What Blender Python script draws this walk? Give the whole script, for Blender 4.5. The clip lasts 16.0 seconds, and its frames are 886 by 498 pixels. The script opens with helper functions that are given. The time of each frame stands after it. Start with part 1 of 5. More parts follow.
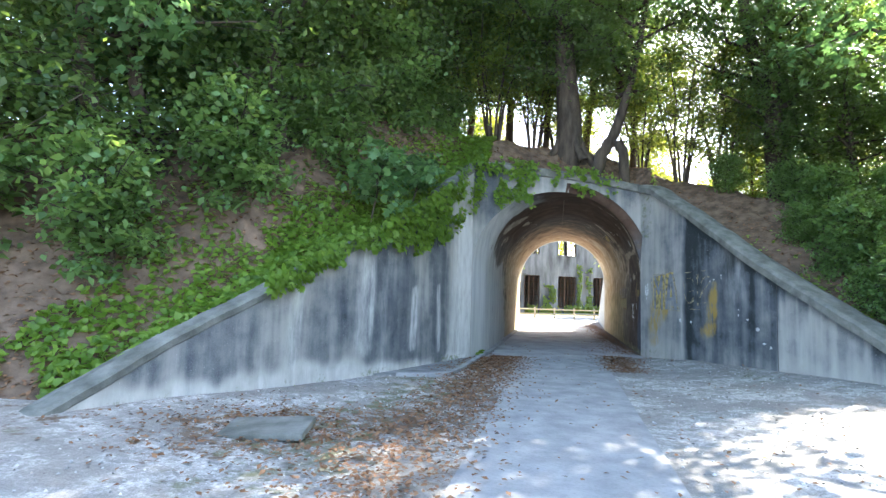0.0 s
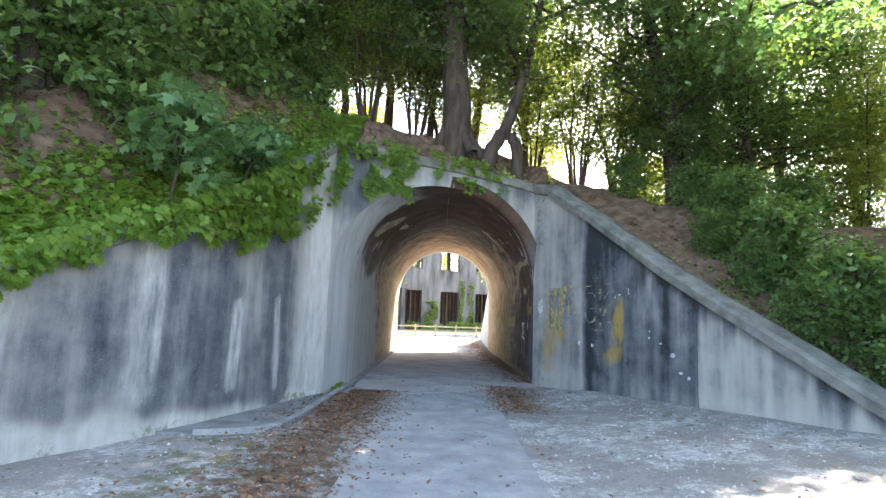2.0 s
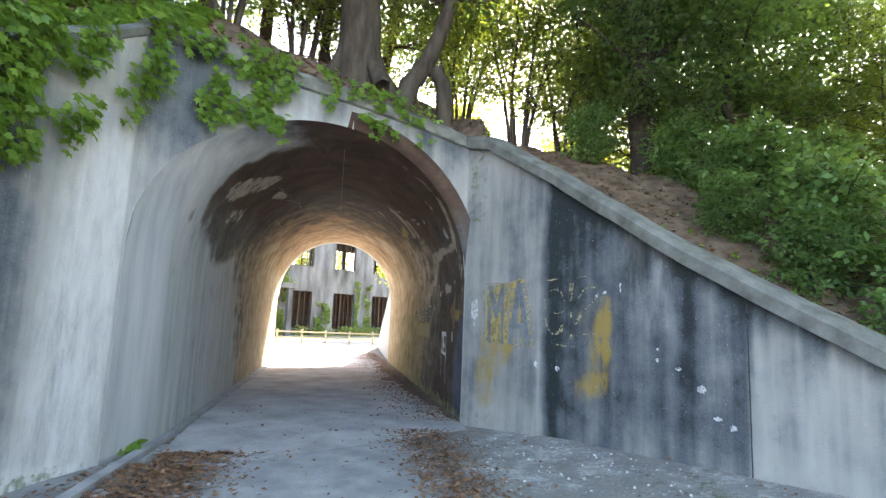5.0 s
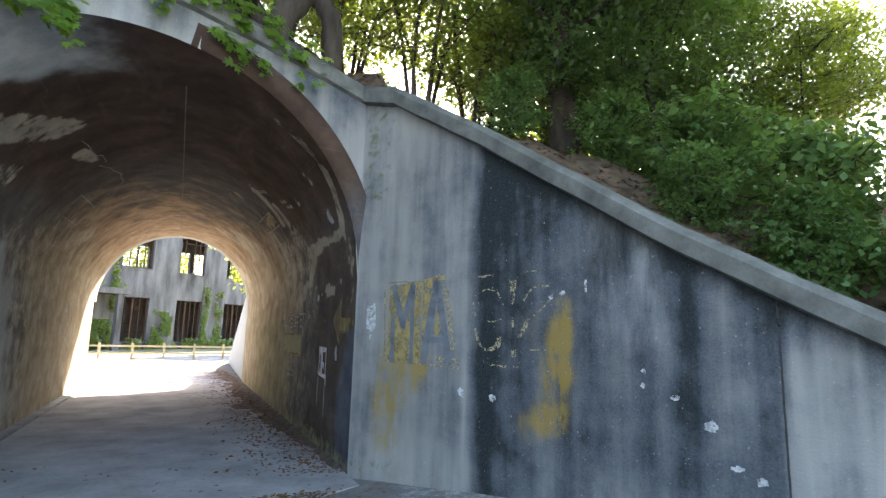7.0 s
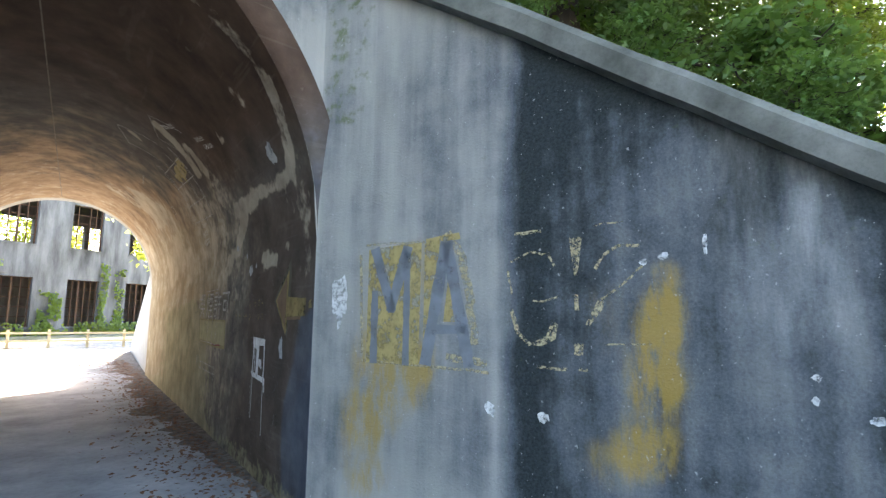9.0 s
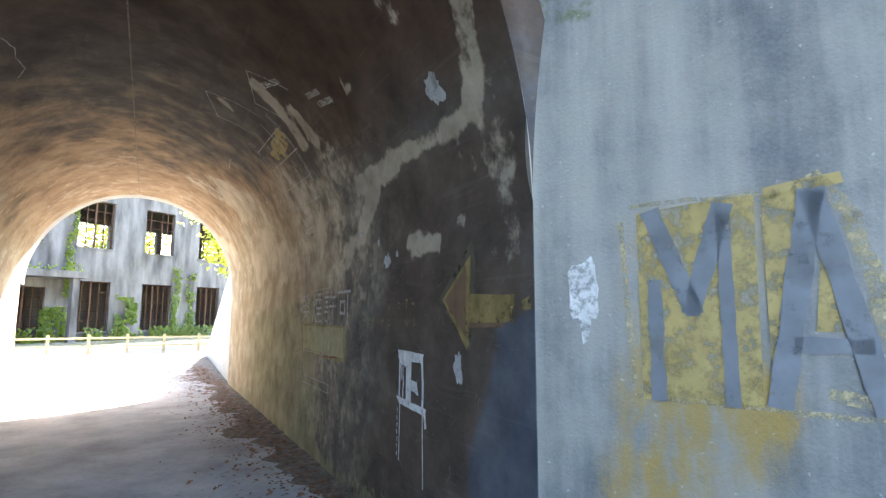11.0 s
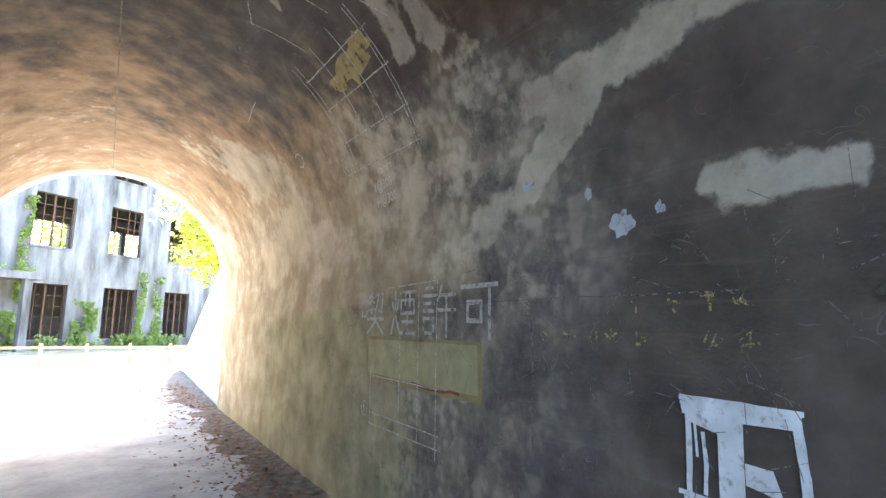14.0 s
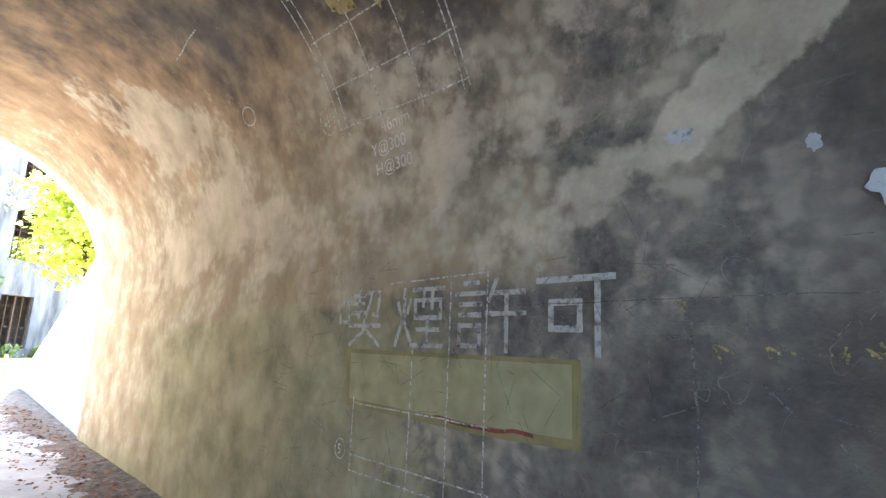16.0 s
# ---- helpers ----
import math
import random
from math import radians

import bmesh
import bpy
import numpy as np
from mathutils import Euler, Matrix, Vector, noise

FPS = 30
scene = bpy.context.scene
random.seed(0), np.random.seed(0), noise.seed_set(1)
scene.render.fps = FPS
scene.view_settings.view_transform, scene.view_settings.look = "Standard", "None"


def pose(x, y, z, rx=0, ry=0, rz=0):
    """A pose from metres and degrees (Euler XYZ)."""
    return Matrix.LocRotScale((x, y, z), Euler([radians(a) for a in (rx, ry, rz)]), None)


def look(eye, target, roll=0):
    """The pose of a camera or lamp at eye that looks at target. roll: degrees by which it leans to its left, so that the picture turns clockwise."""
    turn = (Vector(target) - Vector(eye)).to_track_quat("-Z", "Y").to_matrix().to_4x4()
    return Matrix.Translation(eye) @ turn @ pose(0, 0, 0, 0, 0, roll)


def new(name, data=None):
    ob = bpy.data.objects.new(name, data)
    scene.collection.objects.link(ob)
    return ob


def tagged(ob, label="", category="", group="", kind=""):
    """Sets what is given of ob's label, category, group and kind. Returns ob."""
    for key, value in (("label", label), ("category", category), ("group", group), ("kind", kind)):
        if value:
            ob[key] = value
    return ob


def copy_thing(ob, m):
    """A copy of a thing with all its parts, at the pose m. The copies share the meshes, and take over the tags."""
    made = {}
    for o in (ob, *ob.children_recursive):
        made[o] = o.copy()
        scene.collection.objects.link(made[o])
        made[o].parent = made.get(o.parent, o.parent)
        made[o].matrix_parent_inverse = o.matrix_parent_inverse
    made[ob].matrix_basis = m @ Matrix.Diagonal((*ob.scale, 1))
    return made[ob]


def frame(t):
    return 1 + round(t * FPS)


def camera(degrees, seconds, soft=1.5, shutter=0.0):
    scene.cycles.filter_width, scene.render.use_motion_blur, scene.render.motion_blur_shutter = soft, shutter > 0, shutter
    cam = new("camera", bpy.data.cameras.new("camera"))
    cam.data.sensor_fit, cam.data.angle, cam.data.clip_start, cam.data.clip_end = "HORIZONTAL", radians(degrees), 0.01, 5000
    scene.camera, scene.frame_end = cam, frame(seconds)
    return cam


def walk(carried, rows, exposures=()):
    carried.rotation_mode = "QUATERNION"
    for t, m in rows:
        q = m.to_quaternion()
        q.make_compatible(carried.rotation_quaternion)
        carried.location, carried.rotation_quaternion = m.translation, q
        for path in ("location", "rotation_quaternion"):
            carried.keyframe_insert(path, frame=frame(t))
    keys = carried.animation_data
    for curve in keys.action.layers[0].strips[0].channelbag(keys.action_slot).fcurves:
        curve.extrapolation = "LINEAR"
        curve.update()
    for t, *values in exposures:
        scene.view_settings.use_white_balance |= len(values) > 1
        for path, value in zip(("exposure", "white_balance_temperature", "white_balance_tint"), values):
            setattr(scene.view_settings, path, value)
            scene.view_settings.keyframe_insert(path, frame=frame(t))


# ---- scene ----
cam = camera(79.4, 16.0, soft=1.4)
# seconds, eye, target, roll; the tunnel runs along +y, its mouth is at the origin
PATH = [
    (0.0, (-0.241, -14.066, 1.447), (-0.661, -12.118, 1.616), 1.6),
    (0.5, (-0.252, -13.374, 1.456), (-0.487, -11.396, 1.64), 1.7),
    (1.0, (-0.22, -12.676, 1.471), (-0.342, -10.69, 1.679), 1.8),
    (1.5, (-0.208, -11.98, 1.473), (-0.267, -9.994, 1.705), 1.9),
    (2.0, (-0.193, -11.285, 1.482), (-0.189, -9.299, 1.721), 2.0),
    (2.5, (-0.222, -10.647, 1.486), (-0.2, -8.662, 1.729), 2.1),
    (3.0, (-0.218, -9.983, 1.484), (-0.186, -7.999, 1.732), 2.1),
    (3.5, (-0.238, -9.336, 1.49), (-0.186, -7.351, 1.735), 2.2),
    (4.0, (-0.192, -8.711, 1.488), (-0.056, -6.733, 1.749), 2.2),
    (4.5, (-0.149, -8.072, 1.487), (0.092, -6.104, 1.75), 2.3),
    (5.0, (-0.089, -7.477, 1.509), (0.298, -5.533, 1.777), 2.3),
    (7.5, (0.142, -4.844, 1.547), (1.096, -3.114, 1.862), 1.3),
    (8.0, (0.242, -4.325, 1.56), (1.276, -2.64, 1.861), 1.1),
    (8.5, (0.345, -3.859, 1.572), (1.442, -2.206, 1.834), 0.9),
    (9.0, (0.36, -3.414, 1.577), (1.48, -1.775, 1.821), 0.8),
    (9.5, (0.33, -2.956, 1.582), (1.449, -1.316, 1.82), 0.7),
    (10.0, (0.285, -2.455, 1.594), (1.351, -0.778, 1.825), 0.4),
    (12.5, (0.075, -0.306, 1.592), (0.978, 1.46, 1.848), 0.3),
    (13.0, (0.018, 0.112, 1.59), (0.946, 1.865, 1.859), 0.6),
    (13.5, (0.006, 0.49, 1.575), (0.989, 2.208, 1.857), 0.8),
    (14.0, (0.03, 0.89, 1.566), (1.079, 2.568, 1.85), 0.9),
    (14.5, (0.008, 1.246, 1.562), (1.122, 2.883, 1.844), 1.1),
    (15.0, (-0.02, 1.581, 1.525), (1.153, 3.17, 1.836), 1.4),
    (15.5, (-0.014, 1.923, 1.508), (1.226, 3.458, 1.836), 1.8),
    (16.0, (-0.031, 2.245, 1.49), (1.338, 3.655, 1.862), 2.6),
]
EXPOSURE = [(0.0, 3.1, 6550, 10), (1.5, 3.15, 6900, 14), (3.5, 3.2, 7000, 14), (5.0, 3.4, 7250, 14), (7.5, 2.95, 6900, 13), (8.5, 2.95, 6850, 13), (9.0, 3.4, 6950, 12), (10.0, 3.6, 6950, 12), (12.5, 3.95, 6250, 11), (14.0, 4.25, 6250, 11), (16.0, 4.35, 6250, 11)]
walk(cam, [(t, look(e, g, r)) for t, e, g, r in PATH], EXPOSURE)

# ---------------------------------------------------------------- light
SUN_AZ, SUN_EL = 35.0, 46.0
world = bpy.data.worlds.new("sky")
scene.world = world
world.use_nodes = True
wn = world.node_tree.nodes
sky = wn.new("ShaderNodeTexSky")
sky.sky_type, sky.sun_disc = "NISHITA", False
sky.sun_elevation, sky.sun_rotation = radians(SUN_EL), radians(SUN_AZ)
sky.dust_density = 2.0
wn["Background"].inputs["Strength"].default_value = 0.15
world.node_tree.links.new(sky.outputs[0], wn["Background"].inputs["Color"])
sun = new("sun", bpy.data.lights.new("sun", "SUN"))
sun.data.energy, sun.data.angle, sun.data.color = 4.5, radians(0.6), (1.0, 0.94, 0.84)
sx, sy = math.sin(radians(SUN_AZ)), math.cos(radians(SUN_AZ))
ce, se = math.cos(radians(SUN_EL)), math.sin(radians(SUN_EL))
sun.matrix_world = look((sx * ce * 60, sy * ce * 60, se * 60), (0, 0, 0))


# ---------------------------------------------------------------- materials
def mat(name, rough=0.8, metal=0.0, spec=0.3):
    m = bpy.data.materials.new(name)
    m.use_nodes = True
    nt = m.node_tree
    b = nt.nodes["Principled BSDF"]
    b.inputs["Roughness"].default_value = rough
    b.inputs["Metallic"].default_value = metal
    b.inputs["Specular IOR Level"].default_value = spec
    return m, nt, b


def node(nt, kind, **values):
    n = nt.nodes.new(kind)
    for k, v in values.items():
        n.inputs[k].default_value = v
    return n


def spot(nt, scale=(1, 1, 1), space="Object"):
    """Coordinates in metres, stretched."""
    tc = nt.nodes.new("ShaderNodeTexCoord")
    mp = nt.nodes.new("ShaderNodeMapping")
    mp.inputs["Scale"].default_value = scale
    nt.links.new(tc.outputs[space], mp.inputs["Vector"])
    return mp.outputs[0]


def cloud(nt, vec, scale, detail=5.0, rough=0.55, lo=0.3, hi=0.7, out=(0.0, 1.0)):
    """Noise, spread from lo..hi to out."""
    n = node(nt, "ShaderNodeTexNoise", Scale=scale, Detail=detail, Roughness=rough)
    nt.links.new(vec, n.inputs["Vector"])
    r = nt.nodes.new("ShaderNodeMapRange")
    r.inputs[1].default_value, r.inputs[2].default_value = lo, hi
    r.inputs[3].default_value, r.inputs[4].default_value = out
    nt.links.new(n.outputs[0], r.inputs[0])
    return r.outputs[0]


def blend(nt, fac, a, b, mode="MIX"):
    n = nt.nodes.new("ShaderNodeMix")
    n.data_type, n.blend_type = "RGBA", mode
    for v, s in ((fac, n.inputs["Factor"]), (a, n.inputs[6]), (b, n.inputs[7])):
        if isinstance(v, (int, float)):
            s.default_value = v
        elif isinstance(v, tuple):
            s.default_value = (*v, 1.0)
        else:
            nt.links.new(v, s)
    return n.outputs[2]


def calc(nt, op, a, b=0.5, clamp=False):
    n = nt.nodes.new("ShaderNodeMath")
    n.operation, n.use_clamp = op, clamp
    for i, v in enumerate((a, b)):
        if isinstance(v, (int, float)):
            n.inputs[i].default_value = v
        else:
            nt.links.new(v, n.inputs[i])
    return n.outputs[0]


def ramp(nt, fac, lo, hi, a=0.0, b=1.0):
    r = nt.nodes.new("ShaderNodeMapRange")
    r.interpolation_type = "SMOOTHSTEP"
    for i, v in ((1, lo), (2, hi), (3, a), (4, b)):
        r.inputs[i].default_value = v
    nt.links.new(fac, r.inputs[0])
    return r.outputs[0]


def attr(nt, name):
    n = nt.nodes.new("ShaderNodeAttribute")
    n.attribute_name = name
    return n.outputs["Fac"]


def relief(nt, b, height, strength=0.4, distance=0.01):
    n = node(nt, "ShaderNodeBump", Strength=strength, Distance=distance)
    nt.links.new(height, n.inputs["Height"])
    nt.links.new(n.outputs[0], b.inputs["Normal"])


def plain(name, a, b2, scale=6.0, rough=0.8, bump=0.3, dist=0.006, detail=6.0, stretch=(1, 1, 1), spec=0.3, metal=0.0):
    """Two tones in clouds, with fine grain."""
    m, nt, b = mat(name, rough, metal, spec)
    v = spot(nt, stretch)
    c = blend(nt, cloud(nt, v, scale, detail), a, b2)
    g = cloud(nt, v, scale * 14, 3.0, 0.6, 0.2, 0.8, (0.8, 1.15))
    c = blend(nt, 1.0, c, blend(nt, g, (0, 0, 0), (1, 1, 1)), "MULTIPLY")
    nt.links.new(c, b.inputs["Base Color"])
    relief(nt, b, g, bump, dist)
    return m


def concrete_stained():
    """Old concrete: light cement, dark algae where the mask 'dark' says, runs of lime, grit."""
    m, nt, b = mat("stained_concrete", 0.9, 0.0, 0.06)
    p = spot(nt)
    fine = cloud(nt, p, 60, 4, 0.65, 0.25, 0.75)
    mid = cloud(nt, p, 3.2, 6, 0.6)
    streak = cloud(nt, spot(nt, (4, 4, 0.3)), 1.1, 6, 0.6, 0.25, 0.75)
    streak2 = cloud(nt, spot(nt, (7, 7, 1.1)), 1.0, 6, 0.6, 0.3, 0.75)
    base = blend(nt, mid, (0.33, 0.325, 0.30), (0.47, 0.46, 0.43))
    base = blend(nt, calc(nt, "MULTIPLY", streak2, 0.2), base, (0.27, 0.28, 0.29))
    d = attr(nt, "dark")
    s = calc(nt, "ADD", calc(nt, "MULTIPLY", streak, 0.5), calc(nt, "MULTIPLY", streak2, 0.14))
    d = calc(nt, "ADD", d, calc(nt, "SUBTRACT", s, 0.36))
    d = calc(nt, "ADD", d, calc(nt, "MULTIPLY", calc(nt, "SUBTRACT", mid, 0.5), 0.5))
    k = ramp(nt, d, -0.05, 1.1)
    algae = blend(nt, fine, (0.046, 0.057, 0.069), (0.115, 0.134, 0.155))
    c = blend(nt, calc(nt, "MULTIPLY", k, 0.93), base, algae)
    black = ramp(nt, d, 0.95, 1.5)
    c = blend(nt, calc(nt, "MULTIPLY", black, 0.85), c, blend(nt, fine, (0.010, 0.014, 0.014), (0.032, 0.040, 0.042)))
    y = ramp(nt, calc(nt, "MULTIPLY", attr(nt, "ochre"), calc(nt, "ADD", cloud(nt, spot(nt, (9, 9, 3.0)), 1.0, 9, 0.75, 0.35, 0.65), 0.2)), 0.08, 0.95)
    c = blend(nt, calc(nt, "MULTIPLY", y, 0.75), c, (0.37, 0.245, 0.05))
    w = ramp(nt, calc(nt, "MULTIPLY", attr(nt, "pale"), calc(nt, "ADD", cloud(nt, spot(nt, (5, 5, 1.2)), 1.6, 7, 0.7), 0.45)), 0.06, 0.9)
    c = blend(nt, calc(nt, "MULTIPLY", w, 0.85), c, (0.60, 0.60, 0.58))
    g = ramp(nt, calc(nt, "ADD", attr(nt, "moss"), calc(nt, "MULTIPLY", calc(nt, "SUBTRACT", cloud(nt, p, 9, 5, 0.65), 0.5), 0.9)), 0.3, 0.8)
    c = blend(nt, calc(nt, "MULTIPLY", g, 0.7), c, (0.10, 0.13, 0.04))
    speck = cloud(nt, p, 38, 2, 0.5, 0.7, 0.76)
    c = blend(nt, calc(nt, "MULTIPLY", speck, 0.4), c, (0.55, 0.56, 0.56))
    nt.links.new(c, b.inputs["Base Color"])
    h = calc(nt, "ADD", fine, calc(nt, "MULTIPLY", mid, 1.5))
    relief(nt, b, h, 0.35, 0.006)
    return m


def node_noise(nt, vec, scale):
    """A coloured noise, to bend other patterns."""
    n = node(nt, "ShaderNodeTexNoise", Scale=scale, Detail=3.0)
    nt.links.new(vec, n.inputs["Vector"])
    return n.outputs["Color"]


def tunnel_plaster():
    """Sooty plaster: near-black film, flaked to brown and cream where 'bare' says, scratches."""
    m, nt, b = mat("tunnel_plaster", 0.85, 0.0, 0.06)
    p = spot(nt)
    fine = cloud(nt, p, 55, 4, 0.65, 0.25, 0.75)
    mid = cloud(nt, p, 2.6, 6, 0.62)
    wipe = cloud(nt, spot(nt, (1, 3, 9)), 1.6, 6, 0.65, 0.35, 0.7)
    soot = blend(nt, mid, (0.06, 0.056, 0.056), (0.15, 0.137, 0.124))
    soot = blend(nt, calc(nt, "MULTIPLY", wipe, 0.5), soot, (0.15, 0.135, 0.12))
    zs = nt.nodes.new("ShaderNodeSeparateXYZ")
    nt.links.new(p, zs.inputs[0])
    # Warm sunlight bounce is put into the brown, redder towards the crown.
    brown = blend(nt, ramp(nt, zs.outputs[2], 2.2, 3.7), blend(nt, mid, (0.26, 0.20, 0.125), (0.43, 0.35, 0.235)), blend(nt, mid, (0.21, 0.138, 0.088), (0.40, 0.285, 0.185)))
    k = ramp(nt, calc(nt, "ADD", attr(nt, "brown"), calc(nt, "MULTIPLY", calc(nt, "SUBTRACT", mid, 0.5), 0.5)), 0.2, 0.9)
    c = blend(nt, k, soot, brown)
    vor = node(nt, "ShaderNodeTexNoise", Scale=4.5, Detail=8.0, Roughness=0.72, Distortion=0.25)
    nt.links.new(p, vor.inputs["Vector"])
    hz = calc(nt, "MULTIPLY", attr(nt, "haze"), ramp(nt, vor.outputs[0], 0.38, 0.68))
    c = blend(nt, calc(nt, "MULTIPLY", hz, 0.6, True), c, blend(nt, mid, (0.30, 0.265, 0.205), (0.48, 0.425, 0.33)))
    cell = node(nt, "ShaderNodeTexVoronoi", Scale=15.0)
    cell.feature = "SMOOTH_F1"
    nt.links.new(blend(nt, 0.06, p, node_noise(nt, p, 6.0)), cell.inputs["Vector"])
    dab = calc(nt, "MULTIPLY", ramp(nt, cell.outputs["Distance"], 0.62, 0.25), ramp(nt, mid, 0.35, 0.75))
    dab = calc(nt, "MULTIPLY", dab, attr(nt, "haze"), True)
    c = blend(nt, calc(nt, "MULTIPLY", dab, 0.85), c, (0.48, 0.425, 0.33))
    dust = cloud(nt, spot(nt, (1, 2.2, 2.2)), 9, 8, 0.75, 0.4, 0.75)
    c = blend(nt, calc(nt, "MULTIPLY", calc(nt, "MULTIPLY", dust, attr(nt, "haze")), 0.5), c, (0.30, 0.29, 0.26))
    wander = node(nt, "ShaderNodeTexNoise", Scale=5.0, Detail=1.5, Roughness=0.5, Distortion=1.2)
    nt.links.new(p, wander.inputs["Vector"])
    line = calc(nt, "ABSOLUTE", calc(nt, "SUBTRACT", wander.outputs[0], 0.5), 0.0)
    line = calc(nt, "SUBTRACT", 1.0, ramp(nt, line, 0.002, 0.007))
    line = calc(nt, "MULTIPLY", line, cloud(nt, p, 6.0, 4, 0.6, 0.5, 0.65))
    c = blend(nt, calc(nt, "MULTIPLY", line, 0.45), c, (0.36, 0.35, 0.32))
    grey = ramp(nt, calc(nt, "ADD", attr(nt, "grey"), calc(nt, "MULTIPLY", calc(nt, "SUBTRACT", mid, 0.5), 0.5)), 0.3, 0.75)
    c = blend(nt, grey, c, blend(nt, mid, (0.065, 0.078, 0.105), (0.15, 0.168, 0.20)))
    c = blend(nt, attr(nt, "soot"), c, blend(nt, mid, (0.052, 0.032, 0.024), (0.115, 0.073, 0.052)))
    ragged = calc(nt, "ADD", calc(nt, "MULTIPLY", calc(nt, "SUBTRACT", cloud(nt, p, 7, 7, 0.62), 0.5), 0.7), calc(nt, "MULTIPLY", calc(nt, "SUBTRACT", cloud(nt, p, 2.0, 4, 0.6), 0.5), 0.4))
    w = ramp(nt, calc(nt, "ADD", attr(nt, "bare"), ragged), 0.36, 0.80)
    bare = blend(nt, calc(nt, "ADD", calc(nt, "MULTIPLY", mid, 0.75), calc(nt, "MULTIPLY", fine, 0.25)), (0.36, 0.31, 0.24), (0.66, 0.59, 0.48))
    c = blend(nt, calc(nt, "MULTIPLY", calc(nt, "MULTIPLY", w, cloud(nt, p, 4.0, 6, 0.65, 0.25, 0.7, (0.55, 1.0))), 0.85), c, bare)
    g = ramp(nt, calc(nt, "ADD", attr(nt, "moss"), calc(nt, "MULTIPLY", calc(nt, "SUBTRACT", cloud(nt, p, 8, 5, 0.65), 0.5), 0.8)), 0.35, 0.8)
    c = blend(nt, calc(nt, "MULTIPLY", g, 0.72), c, blend(nt, mid, (0.22, 0.21, 0.125), (0.40, 0.375, 0.24)))
    pl = ramp(nt, calc(nt, "ADD", attr(nt, "pale"), calc(nt, "MULTIPLY", calc(nt, "SUBTRACT", mid, 0.5), 0.4)), 0.1, 0.9)
    c = blend(nt, pl, c, blend(nt, cloud(nt, spot(nt, (5, 5, 0.4)), 1.2, 6, 0.6), (0.32, 0.33, 0.33), (0.48, 0.48, 0.47)))
    line = node(nt, "ShaderNodeTexNoise", Scale=1.0, Detail=2.0)
    nt.links.new(spot(nt, (1, 1.2, 26)), line.inputs["Vector"])
    scr = ramp(nt, line.outputs[0], 0.63, 0.67)
    c = blend(nt, calc(nt, "MULTIPLY", scr, 0.035), c, (0.5, 0.46, 0.4))
    nt.links.new(c, b.inputs["Base Color"])
    relief(nt, b, calc(nt, "ADD", fine, calc(nt, "MULTIPLY", w, 1.2)), 0.3, 0.005)
    return m


def gravel_ground():
    m, nt, b = mat("sandy_ground", 0.95, 0.0, 0.15)
    p = spot(nt)
    fine = cloud(nt, p, 70, 4, 0.7, 0.2, 0.8)
    c = blend(nt, fine, (0.42, 0.41, 0.39), (0.80, 0.79, 0.77))
    big = cloud(nt, p, 0.85, 7, 0.68, 0.44, 0.56)
    c = blend(nt, calc(nt, "MULTIPLY", big, 0.72), c, blend(nt, fine, (0.12, 0.105, 0.085), (0.30, 0.28, 0.25)))
    sand = cloud(nt, p, 4.2, 9, 0.75, 0.45, 0.55)
    c = blend(nt, calc(nt, "MULTIPLY", sand, 0.78), c, blend(nt, fine, (0.14, 0.135, 0.125), (0.36, 0.35, 0.33)))
    peb = cloud(nt, p, 22, 5, 0.75, 0.4, 0.62)
    c = blend(nt, calc(nt, "MULTIPLY", peb, 0.75), c, blend(nt, fine, (0.16, 0.15, 0.135), (0.30, 0.29, 0.27)))
    lit = ramp(nt, calc(nt, "ADD", attr(nt, "litter"), calc(nt, "MULTIPLY", calc(nt, "SUBTRACT", cloud(nt, p, 5, 7, 0.7), 0.5), 1.3)), 0.35, 0.7)
    c = blend(nt, calc(nt, "MULTIPLY", lit, 0.85), c, blend(nt, fine, (0.07, 0.042, 0.025), (0.2, 0.13, 0.08)))
    gr = ramp(nt, calc(nt, "ADD", attr(nt, "moss"), calc(nt, "MULTIPLY", calc(nt, "SUBTRACT", cloud(nt, p, 3, 7, 0.7), 0.5), 1.2)), 0.4, 0.8)
    c = blend(nt, calc(nt, "MULTIPLY", gr, 0.7), c, blend(nt, fine, (0.06, 0.075, 0.025), (0.16, 0.17, 0.07)))
    nt.links.new(c, b.inputs["Base Color"])
    relief(nt, b, fine, 0.6, 0.012)
    return m


def leaf_mat(name, dark, light, through_colour, gloss=0.45):
    m, nt, b = mat(name, gloss, 0.0, 0.45)
    n = nt.nodes.new("ShaderNodeNewGeometry")
    rnd = n.outputs["Random Per Island"]
    c = blend(nt, rnd, dark, light)
    nt.links.new(c, b.inputs["Base Color"])
    t = nt.nodes.new("ShaderNodeBsdfTranslucent")
    t.inputs["Color"].default_value = (*through_colour, 1)
    mx = nt.nodes.new("ShaderNodeMixShader")
    mx.inputs[0].default_value = 0.42
    nt.links.new(b.outputs[0], mx.inputs[1])
    nt.links.new(t.outputs[0], mx.inputs[2])
    nt.links.new(mx.outputs[0], nt.nodes["Material Output"].inputs["Surface"])
    return m


